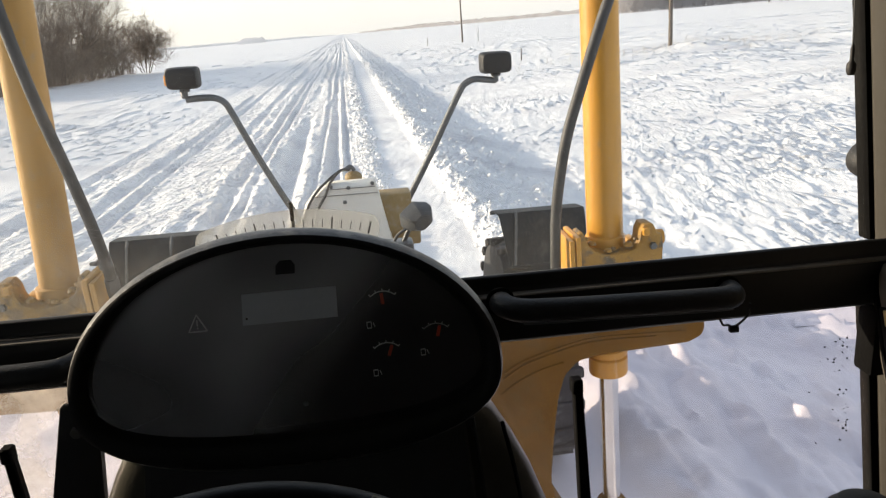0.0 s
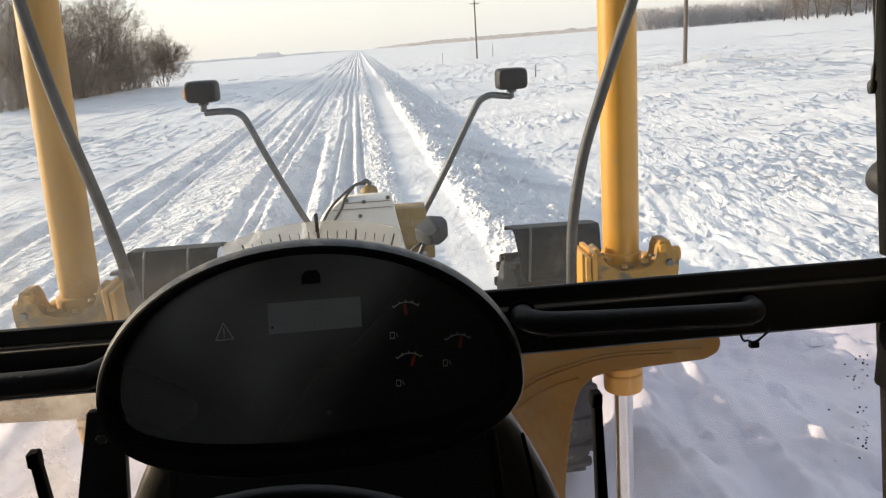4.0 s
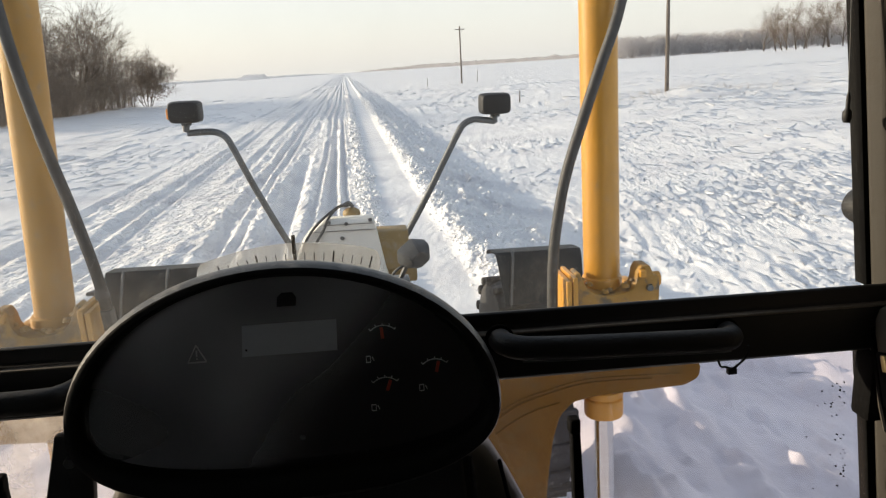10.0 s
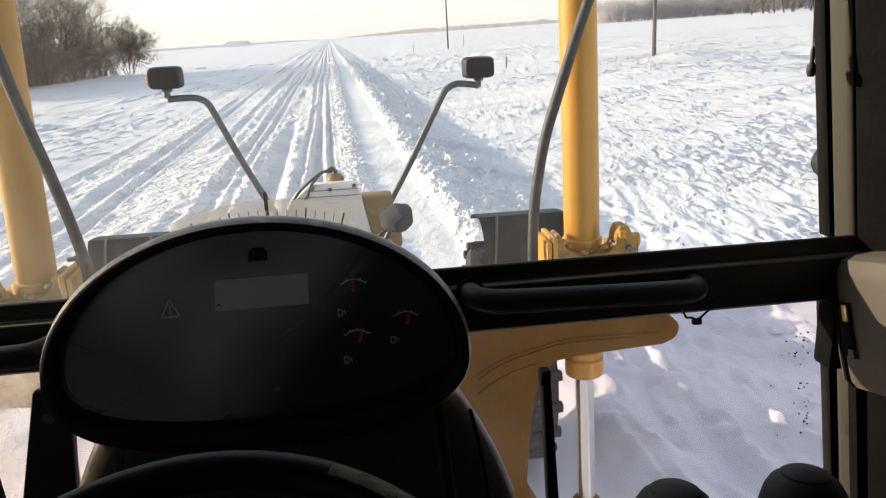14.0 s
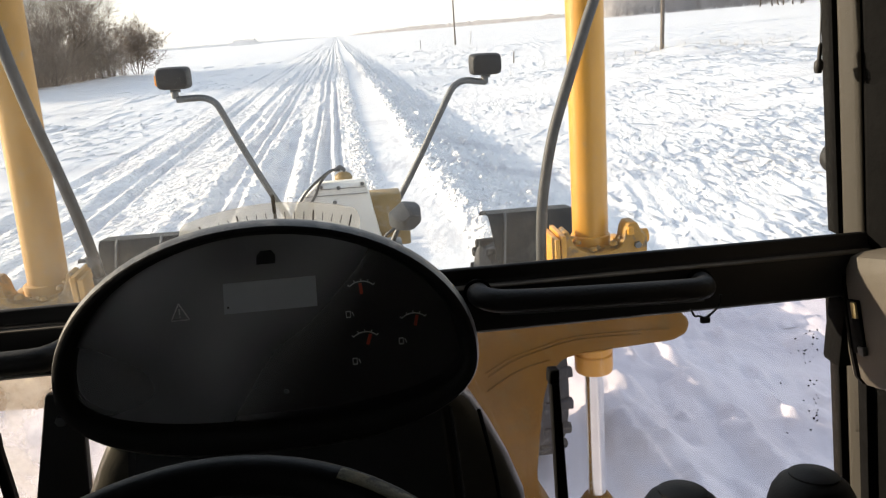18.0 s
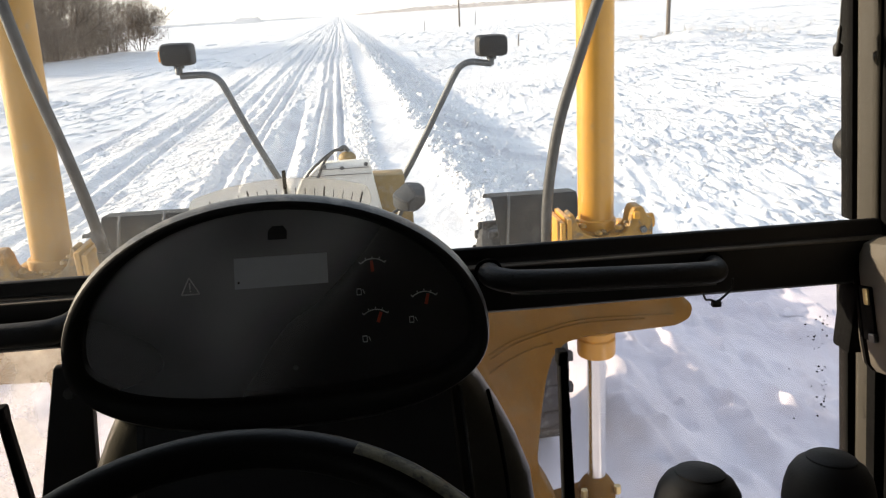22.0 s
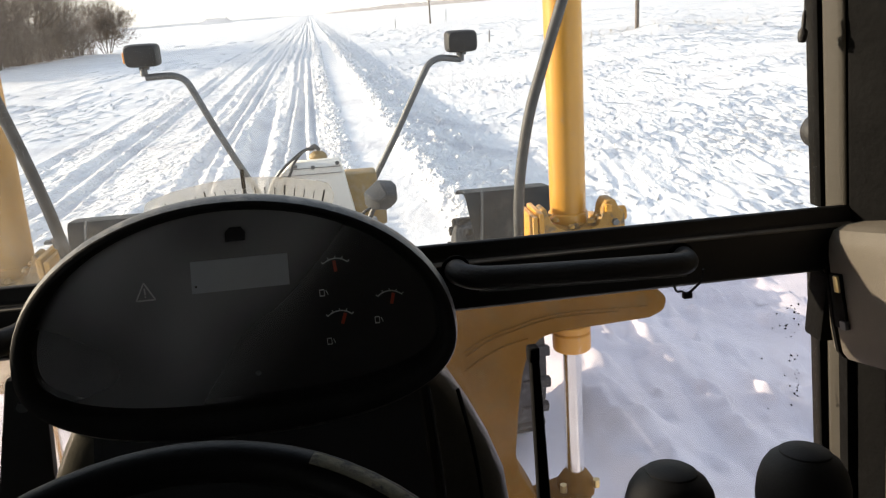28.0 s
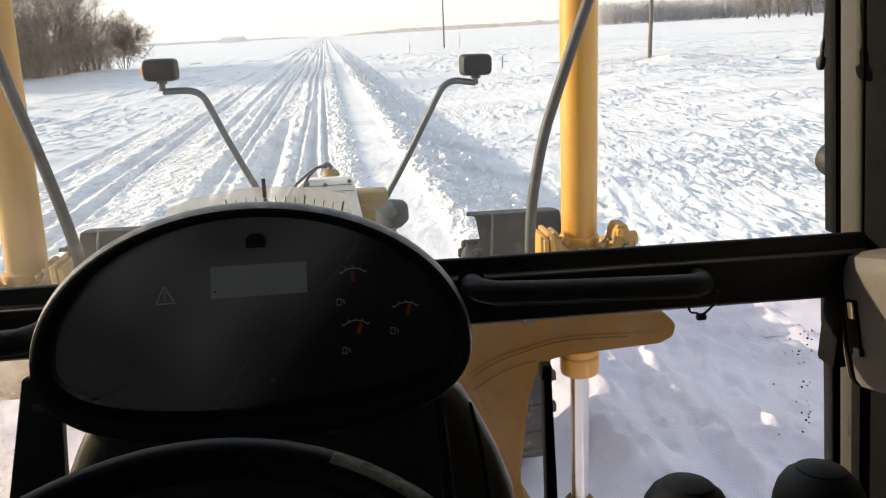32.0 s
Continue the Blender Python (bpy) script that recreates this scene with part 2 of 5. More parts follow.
    for stretch, dist, detail, edge, where, power in (
            ((2.4, 1.3, 2.4), 0.10, 5, None, ahead.outputs[0], 0.7), ((9, 4, 9), 0.03, 4, None, ahead.outputs[0], 0.7), ((22, 14, 22), 0.004, 0, None, None, 0.5),
            ((7.0, 2.2, 7.0), 0.02, 3, (0.42, 0.58), sides.outputs[0], 0.5), ((15.0, 5.0, 15.0), 0.014, 2, (0.42, 0.60), sides.outputs[0], 0.6),
            ((13, 9, 13), 0.022, 2, (0.38, 0.68), churned, 0.8), ((4.5, 2.4, 4.5), 0.07, 3, (0.36, 0.66), churned, 0.8)):
        mp, t, bp = n.new("ShaderNodeMapping"), n.new("ShaderNodeTexNoise"), n.new("ShaderNodeBump")
        mp.inputs["Scale"].default_value = stretch
        t.inputs["Scale"].default_value, t.inputs["Detail"].default_value = 1.0, detail
        bp.inputs["Strength"].default_value, bp.inputs["Distance"].default_value = power, dist
        l.new(turn.outputs[0], mp.inputs["Vector"])
        l.new(mp.outputs[0], t.inputs["Vector"])
        height = t.outputs["Fac"]
        if edge:
            er = n.new("ShaderNodeMapRange")
            er.interpolation_type = "SMOOTHSTEP"
            er.inputs["From Min"].default_value, er.inputs["From Max"].default_value = edge
            l.new(height, er.inputs["Value"])
            height = er.outputs[0]
        if where is not None:
            l.new(times(where, power), bp.inputs["Strength"])
        l.new(height, bp.inputs["Height"])
        if prev:
            l.new(prev.outputs[0], bp.inputs["Normal"])
        prev = bp
    l.new(prev.outputs[0], b.inputs["Normal"])
    return m


def film_mat(name, color, clear):
    """Frosted see-through plastic: part of the light goes straight through."""
    m = bpy.data.materials.new(name)
    m.use_nodes = True
    n, l = links(m)
    b = n["Principled BSDF"]
    b.inputs["Base Color"].default_value, b.inputs["Roughness"].default_value = (*color, 1), 0.35
    t, mix = n.new("ShaderNodeBsdfTransparent"), n.new("ShaderNodeMixShader")
    mix.inputs[0].default_value = clear
    through_it, both_ways = n.new("ShaderNodeBsdfTranslucent"), n.new("ShaderNodeMixShader")
    through_it.inputs[0].default_value = (*color, 1)
    both_ways.inputs[0].default_value = 0.45
    l.new(b.outputs[0], both_ways.inputs[1])
    l.new(through_it.outputs[0], both_ways.inputs[2])
    l.new(both_ways.outputs[0], mix.inputs[1])
    l.new(t.outputs[0], mix.inputs[2])
    l.new(mix.outputs[0], n["Material Output"].inputs[0])
    return m


SNOW = snow_mat()
SNOW_CRUMB = mat("snow_crumbs", (0.87, 0.87, 0.88), 0.6, vary=0.06, scale=1.5, bump=0.2, bump_scale=40, spec=0.3)
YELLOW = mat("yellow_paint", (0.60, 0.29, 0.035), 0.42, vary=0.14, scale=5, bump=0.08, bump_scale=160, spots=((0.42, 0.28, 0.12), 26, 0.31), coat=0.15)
# machine yellow darkened for its shaded side, with random stains
YELLOW_SHADED = mat("shaded_yellow_paint", (0.165, 0.076, 0.004), 0.7, spec=0.15, vary=0.18, scale=6, bump=0.15, bump_scale=120, spots=((0.15, 0.082, 0.016), 14, 0.40))
# left cylinder's yellow paled for the glare in the windscreen
YELLOW_PALE = mat("glare_paled_yellow", (0.52, 0.29, 0.08), 0.6, vary=0.14, scale=5, bump=0.1, bump_scale=140, spots=((0.44, 0.31, 0.16), 20, 0.36))
OCHRE = mat("old_ochre_paint", (0.27, 0.185, 0.075), 0.6, vary=0.2, scale=7, bump=0.1, spots=((0.3, 0.24, 0.16), 18, 0.4))
WHITE_PAINT = mat("cream_white_paint", (0.74, 0.72, 0.66), 0.5, vary=0.08, scale=6, bump=0.05, spots=((0.5, 0.47, 0.4), 22, 0.3))
BLACK = mat("black_plastic", (0.013, 0.013, 0.014), 0.6, vary=0.25, scale=9, bump=0.25, bump_scale=420)
# dusty shell lightened further for sun on its rim; the bezel stays dark
POD_SHELL = mat("dusty_sunlit_pod_shell", (0.045, 0.044, 0.041), 0.38, vary=0.35, scale=9, bump=0.35, bump_scale=420, spots=((0.17, 0.16, 0.14), 34, 0.42))
KNOB = mat("moulded_black_knob", (0.008, 0.008, 0.0085), 0.68, vary=0.3, scale=20, bump=0.2, bump_scale=500)
GRIP = mat("worn_grip_rubber", (0.013, 0.0128, 0.0125), 0.58, vary=0.35, scale=11, bump=0.3, bump_scale=240, spots=((0.05, 0.047, 0.043), 24, 0.34))
BLACK_SHELL = mat("black_pod_bezel", (0.009, 0.009, 0.009), 0.6, vary=0.3, scale=7, bump=0.3, bump_scale=520, spots=((0.018, 0.017, 0.016), 30, 0.33), spec=0.3)
FACE = mat("dark_panel_face", (0.010, 0.010, 0.011), 0.35, vary=0.2, scale=6)
GASKET = mat("black_rubber_gasket", (0.005, 0.005, 0.005), 0.85, vary=0.3, scale=14, bump=0.2, spec=0.08)
COWL = mat("grained_cowl_rubber", (0.08, 0.076, 0.06), 0.3, vary=0.25, scale=6, bump=0.15, bump_scale=260)
RUBBER = mat("snow_dusted_rubber", (0.04, 0.041, 0.044), 0.8, vary=0.35, scale=9, bump=0.4, bump_scale=90, spots=((0.16, 0.16, 0.165), 9, 0.36))
FENDER = mat("dusty_black_fender", (0.014, 0.018, 0.022), 0.62, vary=0.35, scale=5, bump=0.2, spots=((0.045, 0.047, 0.048), 9, 0.4), spec=0.3)
HOSE = mat("black_rubber_hose", (0.045, 0.046, 0.048), 0.55, vary=0.3, scale=20, bump=0.3, bump_scale=200, spots=((0.15, 0.14, 0.13), 30, 0.3))
GREY_METAL = mat("dark_grey_steel", (0.11, 0.115, 0.12), 0.45, 0.3, vary=0.25, scale=10, bump=0.1, spots=((0.25, 0.24, 0.23), 24, 0.3))
LAMP_GREY = mat("blue_grey_lamp_shell", (0.035, 0.040, 0.046), 0.45, vary=0.3, scale=16, bump=0.15, spots=((0.09, 0.09, 0.09), 22, 0.33))
CHROME = mat("chromed_rod", (0.72, 0.72, 0.71), 0.22, 1.0, vary=0.12, scale=9, spots=((0.45, 0.38, 0.3), 18, 0.3))
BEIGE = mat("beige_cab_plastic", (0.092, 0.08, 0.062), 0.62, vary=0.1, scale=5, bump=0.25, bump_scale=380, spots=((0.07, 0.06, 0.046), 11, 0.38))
# lighter tone painted for the highlight along the crossbar lip
TRIM_EDGE = mat("highlight_trim_edge", (0.13, 0.115, 0.095), 0.45, vary=0.45, scale=14)
YOKE = mat("grimy_yellow_casting", (0.40, 0.21, 0.035), 0.55, vary=0.2, scale=9, bump=0.2, bump_scale=90, spots=((0.13, 0.10, 0.065), 16, 0.45))
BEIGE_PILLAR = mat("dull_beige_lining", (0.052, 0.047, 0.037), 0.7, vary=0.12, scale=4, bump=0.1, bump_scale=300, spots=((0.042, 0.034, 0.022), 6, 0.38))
YOKE_PALE = mat("dirt_caked_casting", (0.37, 0.225, 0.075), 0.75, vary=0.25, scale=14, bump=0.6, bump_scale=60, spots=((0.20, 0.145, 0.085), 22, 0.48))
SCALE_INK = mat("faded_black_ink", (0.03, 0.029, 0.028), 0.8, vary=0.3, scale=40)
GREY_TRIM = mat("grey_cab_lining", (0.10, 0.095, 0.088), 0.8, vary=0.2, scale=6, bump=0.2)
DARK_TRIM = mat("dark_cab_lining", (0.035, 0.034, 0.033), 0.85, vary=0.2, scale=6, bump=0.2)
WHEEL_RIM = mat("smooth_wheel_rubber", (0.005, 0.005, 0.005), 0.5, vary=0.3, scale=14, bump=0.15, bump_scale=300, spec=0.18)
WORN = mat("worn_rim_patch", (0.22, 0.20, 0.13), 0.7, vary=0.45, scale=60, bump=0.3, spots=((0.04, 0.04, 0.04), 90, 0.42))
LCD = mat("grey_display_glass", (0.70, 0.74, 0.78), 0.3, vary=0.06, scale=3)
MARK_WHITE = mat("white_print", (0.82, 0.82, 0.82), 0.6, vary=0.1)
MARK_GREY = mat("faded_grey_print", (0.75, 0.75, 0.75), 0.6, vary=0.2)
NEEDLE = mat("red_needle", (0.72, 0.08, 0.03), 0.45, vary=0.1)
DIM_RED = mat("dim_red_lens", (0.14, 0.03, 0.015), 0.3, vary=0.1)
AMBER = mat("amber_lens", (0.75, 0.28, 0.04), 0.2, vary=0.1, coat=0.5)
LENS = mat("headlamp_lens", (0.6, 0.6, 0.6), 0.12, vary=0.05, coat=0.6)
BRASS = mat("brass_latch", (0.62, 0.5, 0.24), 0.35, 0.8, vary=0.2, scale=30)
BARK = mat("grey_brown_bark", (0.13, 0.105, 0.085), 0.9, vary=0.3, scale=3, bump=0.5, bump_scale=12)
TWIG = mat("frosted_brown_twigs", (0.205, 0.16, 0.128), 0.9, vary=0.3, scale=0.6)
# belt and far woods paled in base colour to imitate haze
BELT_WOOD = mat("hazed_belt_wood", (0.55, 0.52, 0.51), 0.95, vary=0.2, scale=0.05)
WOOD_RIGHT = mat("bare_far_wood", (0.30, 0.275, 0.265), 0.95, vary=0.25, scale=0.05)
FAR_WOOD = mat("hazed_far_wood", (0.52, 0.50, 0.50), 0.95, vary=0.25, scale=0.05)
# faint glow painted on for the haze before the right-hand woods
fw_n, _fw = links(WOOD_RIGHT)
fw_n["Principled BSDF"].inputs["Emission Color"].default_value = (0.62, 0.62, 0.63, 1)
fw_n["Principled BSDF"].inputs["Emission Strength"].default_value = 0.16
fw_n, _fw = links(FAR_WOOD)                             # glow stands in for kilometres of bright haze
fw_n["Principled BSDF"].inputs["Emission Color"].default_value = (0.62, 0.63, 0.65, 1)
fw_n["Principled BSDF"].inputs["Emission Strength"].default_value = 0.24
POLE_WOOD = mat("weathered_pole_wood", (0.15, 0.125, 0.105), 0.85, vary=0.3, scale=3, bump=0.4)
STRAW = mat("dry_straw", (0.36, 0.27, 0.16), 0.85, vary=0.3, scale=2)
PANE = glass_mat("cab_window_glass", 0.02)
SCREEN = glass_mat("windscreen_dusty_at_the_foot", 0.2, lopsided=((-0.5, 0.0, -1.0), -0.28, 0.34), least=0.10, film_tone=(0.70, 0.64, 0.54))
# lilac tint deepens the shade outside; warm left film adds sun glow to dust
PANE_LOW = glass_mat("dusty_lower_window_glass", 0.32, tint=(0.90, 0.87, 0.89), lopsided=((-1.0, 0.0, 0.0), -0.05, 0.36), film_tone=(0.84, 0.76, 0.65), through_film=0.7, least=0.06)
# grey film paints the cab's reflection over the cover's left half
COVER = glass_mat("hazed_panel_cover", 1.0, tint=(0.86, 0.86, 0.87), gloss=0.25, scale=3.0, lopsided=((-1.0, 0.0, 0.75), 0.0, 0.15), detail=1.5, through_film=0.0, film_tone=(0.58, 0.59, 0.61))
SCALE_PLATE = film_mat("frosted_clear_plastic", (0.74, 0.73, 0.70), 0.56)

# ---- building helpers ----
ROOT_AT = {}
LEAN = pose(-0.1, 0, 2.5, 0, 1.5, 0) @ pose(0.1, 0, -2.5)      # the machine leans a little on the crowned road


def thing(name, at, label, category, group="", kind="", lean=True):
    """A top-level Empty at the place given; its parts are built in the machine's own metres."""
    ob = tagged(new(name), label, category, group, kind)
    ob.empty_display_size = 0.05
    ob.matrix_world = (LEAN if lean else Matrix()) @ Matrix.Translation(at)
    ROOT_AT[ob.name] = Vector(at)
    return ob


def part(name, bm, material, parent, label="", smooth=True):
    """One mesh under a thing, or under a part of it."""
    me = bpy.data.meshes.new(name)
    at = ROOT_AT[parent.name]
    bmesh.ops.translate(bm, verts=bm.verts, vec=-at)
    bmesh.ops.recalc_face_normals(bm, faces=bm.faces)
    bm.to_mesh(me)
    bm.free()
    me.materials.append(material)
    if smooth:
        me.shade_smooth()
        me.set_sharp_from_angle(angle=radians(38))
    ob = new(name, me)
    ob.parent = parent
    ROOT_AT[ob.name] = at
    if label:
        ob["label"] = label
    return ob


def join(*bms):
    out = bms[0]
    for b in bms[1:]:
        me = bpy.data.meshes.new("tmp")
        b.to_mesh(me)
        out.from_mesh(me)
        bpy.data.meshes.remove(me)
        b.free()
    return out


def block(x0, x1, y0, y1, z0, z1, bevel=0.004, seg=2):
    bm = bmesh.new()
    bmesh.ops.create_cube(bm, size=1)
    for v in bm.verts:
        v.co = ((x0 + x1) / 2 + v.co.x * (x1 - x0), (y0 + y1) / 2 + v.co.y * (y1 - y0), (z0 + z1) / 2 + v.co.z * (z1 - z0))
    if bevel:
        bmesh.ops.bevel(bm, geom=bm.edges[:], offset=bevel, segments=seg, affect="EDGES", profile=0.5)
    return bm


def prism(points, axis, a, b, bevel=0.0, seg=2):
    """An outline, given in the two other axes in order, drawn out along axis from a to b."""
    bm = bmesh.new()

    def at(p, d):
        return {"x": (d, p[0], p[1]), "y": (p[0], d, p[1]), "z": (p[0], p[1], d)}[axis]
    lo, hi = [bm.verts.new(at(p, a)) for p in points], [bm.verts.new(at(p, b)) for p in points]
    bm.faces.new(lo)
    bm.faces.new(hi)
    n = len(points)
    for i in range(n):
        bm.faces.new((lo[i], lo[(i + 1) % n], hi[(i + 1) % n], hi[i]))
    bmesh.ops.recalc_face_normals(bm, faces=bm.faces)
    if bevel:
        bmesh.ops.bevel(bm, geom=bm.edges[:], offset=bevel, segments=seg, affect="EDGES", profile=0.5)
    return bm


def rings(loops, cap=(True, True), closed=True):
    """Skin over loops of points that all have the same count."""
    bm = bmesh.new()
    vs = [[bm.verts.new(p) for p in loop] for loop in loops]
    n = len(vs[0])
    for a, b in zip(vs, vs[1:]):
        for i in range(n if closed else n - 1):
            bm.faces.new((a[i], a[(i + 1) % n], b[(i + 1) % n], b[i]))
    if cap[0]:
        bm.faces.new(vs[0][::-1])
    if cap[1]:
        bm.faces.new(vs[-1])
    return bm


def smooth_path(points, steps=8):
    """A curve through the points (Catmull-Rom)."""
    p = [Vector(q) for q in points]
    p = [p[0] * 2 - p[1]] + p + [p[-1] * 2 - p[-2]]
    out = []
    for i in range(1, len(p) - 2):
        for k in range(steps):
            t = k / steps
            out.append(0.5 * ((2 * p[i]) + (p[i + 1] - p[i - 1]) * t + (2 * p[i - 1] - 5 * p[i] + 4 * p[i + 1] - p[i + 2]) * t * t
                              + (3 * p[i] - p[i - 1] - 3 * p[i + 1] + p[i + 2]) * t ** 3))
    return out + [p[-2]]


def tube(points, radius, sides=12, steps=8, curved=True, cap=True):
    """A round bar along a path; radius may be a list, one for each point of the straight path."""
    path = smooth_path(points, steps) if curved else [Vector(q) for q in points]
    loops = []
    up = Vector((0.3, 0.2, 0.9)).normalized()
    for i, q in enumerate(path):
        d = (path[min(i + 1, len(path) - 1)] - path[max(i - 1, 0)]).normalized()
        side = d.cross(up)
        if side.length < 0.05:
            side = d.cross(Vector((1, 0, 0)))
        side.normalize()
        up = side.cross(d).normalized()
        r = radius[i] if isinstance(radius, (list, tuple)) else radius
        loops.append([q + r * (math.cos(a) * side + math.sin(a) * up) for a in (2 * math.pi * k / sides for k in range(sides))])
    return rings(loops, (cap, cap))


def lathe(profile, at, turn=None, sides=28):
    """Spin (radius, height) pairs round the z axis, then turn and place."""
    m = Matrix.Translation(at) @ (turn or Matrix())
    return rings([[m @ Vector((r * math.cos(a), r * math.sin(a), h)) for a in (2 * math.pi * k / sides for k in range(sides))] for r, h in profile])


def bar_between(a, b, r, sides=8):
    return tube([a, b], r, sides, curved=False)

# ---- the snow: one sheet to the horizon ----
rng = np.random.default_rng(7)


def lattice(ix, iy, seed):
    h = (ix.astype(np.int64) * 374761393 + iy.astype(np.int64) * 668265263 + seed * 144269504) & 0xFFFFFFFF
    h = ((h ^ (h >> 13)) * 1274126177) & 0xFFFFFFFF
    return ((h ^ (h >> 16)) & 0xFFFF) / 65535.0 * 2 - 1


def wave(x, y, seed=0):
    """Smooth noise from -1 to 1 with features about one unit wide."""
    x0, y0 = np.floor(x), np.floor(y)
    fx, fy = x - x0, y - y0
    fx, fy = fx * fx * (3 - 2 * fx), fy * fy * (3 - 2 * fy)
    a, b = lattice(x0, y0, seed), lattice(x0 + 1, y0, seed)
    c, d = lattice(x0, y0 + 1, seed), lattice(x0 + 1, y0 + 1, seed)
    return (a + (b - a) * fx) * (1 - fy) + (c + (d - c) * fx) * fy


def rough(x, y, octaves, seed=0):
    out, amp = 0, 1.0
    for k in range(octaves):
        out = out + amp * wave(x * 2 ** k + 17 * k, y * 2 ** k - 9 * k, seed + k)
        amp *= 0.5
    return out


def step(a, b, v):
    t = np.clip((v - a) / (b - a), 0, 1)
    return t * t * (3 - 2 * t)


def ridges(a, b, spacing, length, seed):
    """Wind ridges from 0 to 1: each rises slowly across the wind and breaks off sharply."""
    p = b / spacing + 0.9 * wave(a * 0.45 / length, b * 0.3 / spacing, seed) + 0.3 * wave(a * 1.8 / length, b * 0.9 / spacing, seed + 1)
    k = np.floor(p)
    f = p - k
    size = np.clip(1.7 * wave(a / length + 0.37 * k, k * 1.37, seed + 2) + 0.15, 0, 1)
    return size * np.where(f < 0.8, (f / 0.8) ** 1.4, (1 - f) / 0.2)


# wheel ruts along the road: place, half width, depth
RUTS = [(-6.3, 0.20, 0.05), (-5.1, 0.15, 0.06), (-4.55, 0.12, 0.04), (-3.5, 0.20, 0.07), (-2.55, 0.14, 0.06),
        (-2.2, 0.10, 0.05), (-1.5, 0.19, 0.10), (-0.95, 0.10, 0.05), (-0.60, 0.13, 0.09), (-0.20, 0.08, 0.06)]


def wind_patch(x, y):
    """1 where the wind has broken up the crust, 0 on the smooth drifts between."""
    return step(-0.10, 0.14, wave(x * 0.06, y * 0.16, 84) + 0.45 * wave(x * 0.24, y * 0.45, 94) + 0.05)


def snow_height(x, y):
    sway = 0.10 * wave(y * 0.045, y * 0 + 3, 5) + 0.035 * wave(y * 0.23, y * 0 + 8, 6)
    u = x + 0.007 * y - sway * np.exp(-np.abs(x) / 9)
    near = np.exp(-np.maximum(np.hypot(x, y) - 60, 0) / 90)
    calm = 0.15 + 0.85 * step(4.5, 9.0, y)
    still = 0.75 + 0.25 * step(4.0, 8.0, y)
    road = calm * step(-7.6, -6.6, u) * (1 - step(0.45, 0.6, u))
    strip = step(0.42, 0.6, u) * (1 - step(1.42, 1.6, u))
    bank = step(1.45, 1.7, u) * (1 - step(4.2, 5.6, u))
    right = step(4.2, 6.0, u)
    left = 1 - step(-8.0, -6.2, u)
    h = 0.0 * x
    for i, (at, w, depth) in enumerate(RUTS):
        slip = 0.16 * wave(y * 0.035, y * 0 + i * 3.1, 20 + i) + 0.03 * wave(y * 0.4, y * 0 + i * 5.3, 21 + i)
        wide = w * (1 + 0.35 * wave(y * 0.11, y * 0 + i * 2.3, 22 + i))
        off = u - at - slip
        g = np.exp(-(off / wide) ** 4)
        edge = np.exp(-((off - 1.7 * wide) / (0.6 * wide)) ** 2) + np.exp(-((off + 1.7 * wide) / (0.6 * wide)) ** 2)
        keep = np.clip(0.62 + 0.9 * wave(y * 0.06, y * 0 + i * 7.7, 40 + i) + 0.3 * wave(y * 0.5, y * 0 + i, 43 + i), 0.05, 1.2)
        h += 1.75 * (-depth * g + 0.5 * depth * edge * (0.6 + 0.6 * wave(u * 6, y * 2.5, 50 + i))) * keep * road
    # churned snow between the ruts: crumbs, clods, drifted patches
    churn = step(-0.3, 0.5, wave(u * 0.7, y * 0.12, 59))
    h += road * (0.3 + 0.7 * churn) * (0.35 + 0.65 * step(-3.4, -1.7, u)) * (0.050 * rough(u * 6.5, y * 4.6, 4, 60) + 0.06 * np.maximum(rough(u * 7, y * 5, 2, 66), 0) ** 2)
    h += road * 0.05 * wave(u * 0.9, y * 0.10, 67)
    h += road * np.exp(-((u - 0.28) / 0.30) ** 2) * (0.05 + 0.07 * np.maximum(rough(u * 6, y * 5, 3, 62), -0.2))
    shoulder = np.exp(-((u + 3.0) / 0.5) ** 2) + np.exp(-((u + 1.9) / 0.25) ** 2)
    h += road * shoulder * 0.05 * np.maximum(rough(u * 5, y * 3.5, 3, 64), -0.3)
    h += strip * (0.006 * rough(u * 2.5, y * 1.1, 3, 70) - 0.03)
    # the windrow, and the chunks rolled down its far side
    ridge = np.exp(-((u - 1.78 - 0.06 * wave(y * 0.5, y * 0, 71)) / 0.20) ** 2)
    h += ridge * still * (0.10 + 0.10 * rough(u * 4, y * 3.1, 3, 72)) * (0.7 + 0.5 * wave(y * 0.4, y * 0, 78))
    ridge2 = np.exp(-((u - 2.55 - 0.1 * wave(y * 0.35, y * 0 + 4, 75)) / 0.14) ** 2)
    h += ridge2 * still * (0.07 + 0.10 * rough(u * 5, y * 4, 3, 76))
    ridge3 = np.exp(-((u - 3.35 - 0.15 * wave(y * 0.25, y * 0 + 9, 77)) / 0.13) ** 2)
    h += ridge3 * still * (0.04 + 0.09 * rough(u * 5, y * 4, 3, 79))
    lump = np.maximum(rough(u * 3.6, y * 3.0, 3, 73), 0)
    h += bank * still * (0.10 * lump ** 1.3 - 0.05 * step(1.9, 3.2, u))
    h -= 0.68 * np.clip((u - 1.85) / 2.6, 0, 1) * (1 - step(4.8, 20.0, u)) * near
    # the wind-carved field: bands of thin sharp-edged ridges, drawn out along the wind, between smooth drifts
    a, b = 0.17 * x + 0.985 * y, 0.985 * x - 0.17 * y
    warp = 0.5 * wave(a * 0.5, b * 0.6, 80)
    patch = wind_patch(x, y)
    away = np.hypot(x, y)
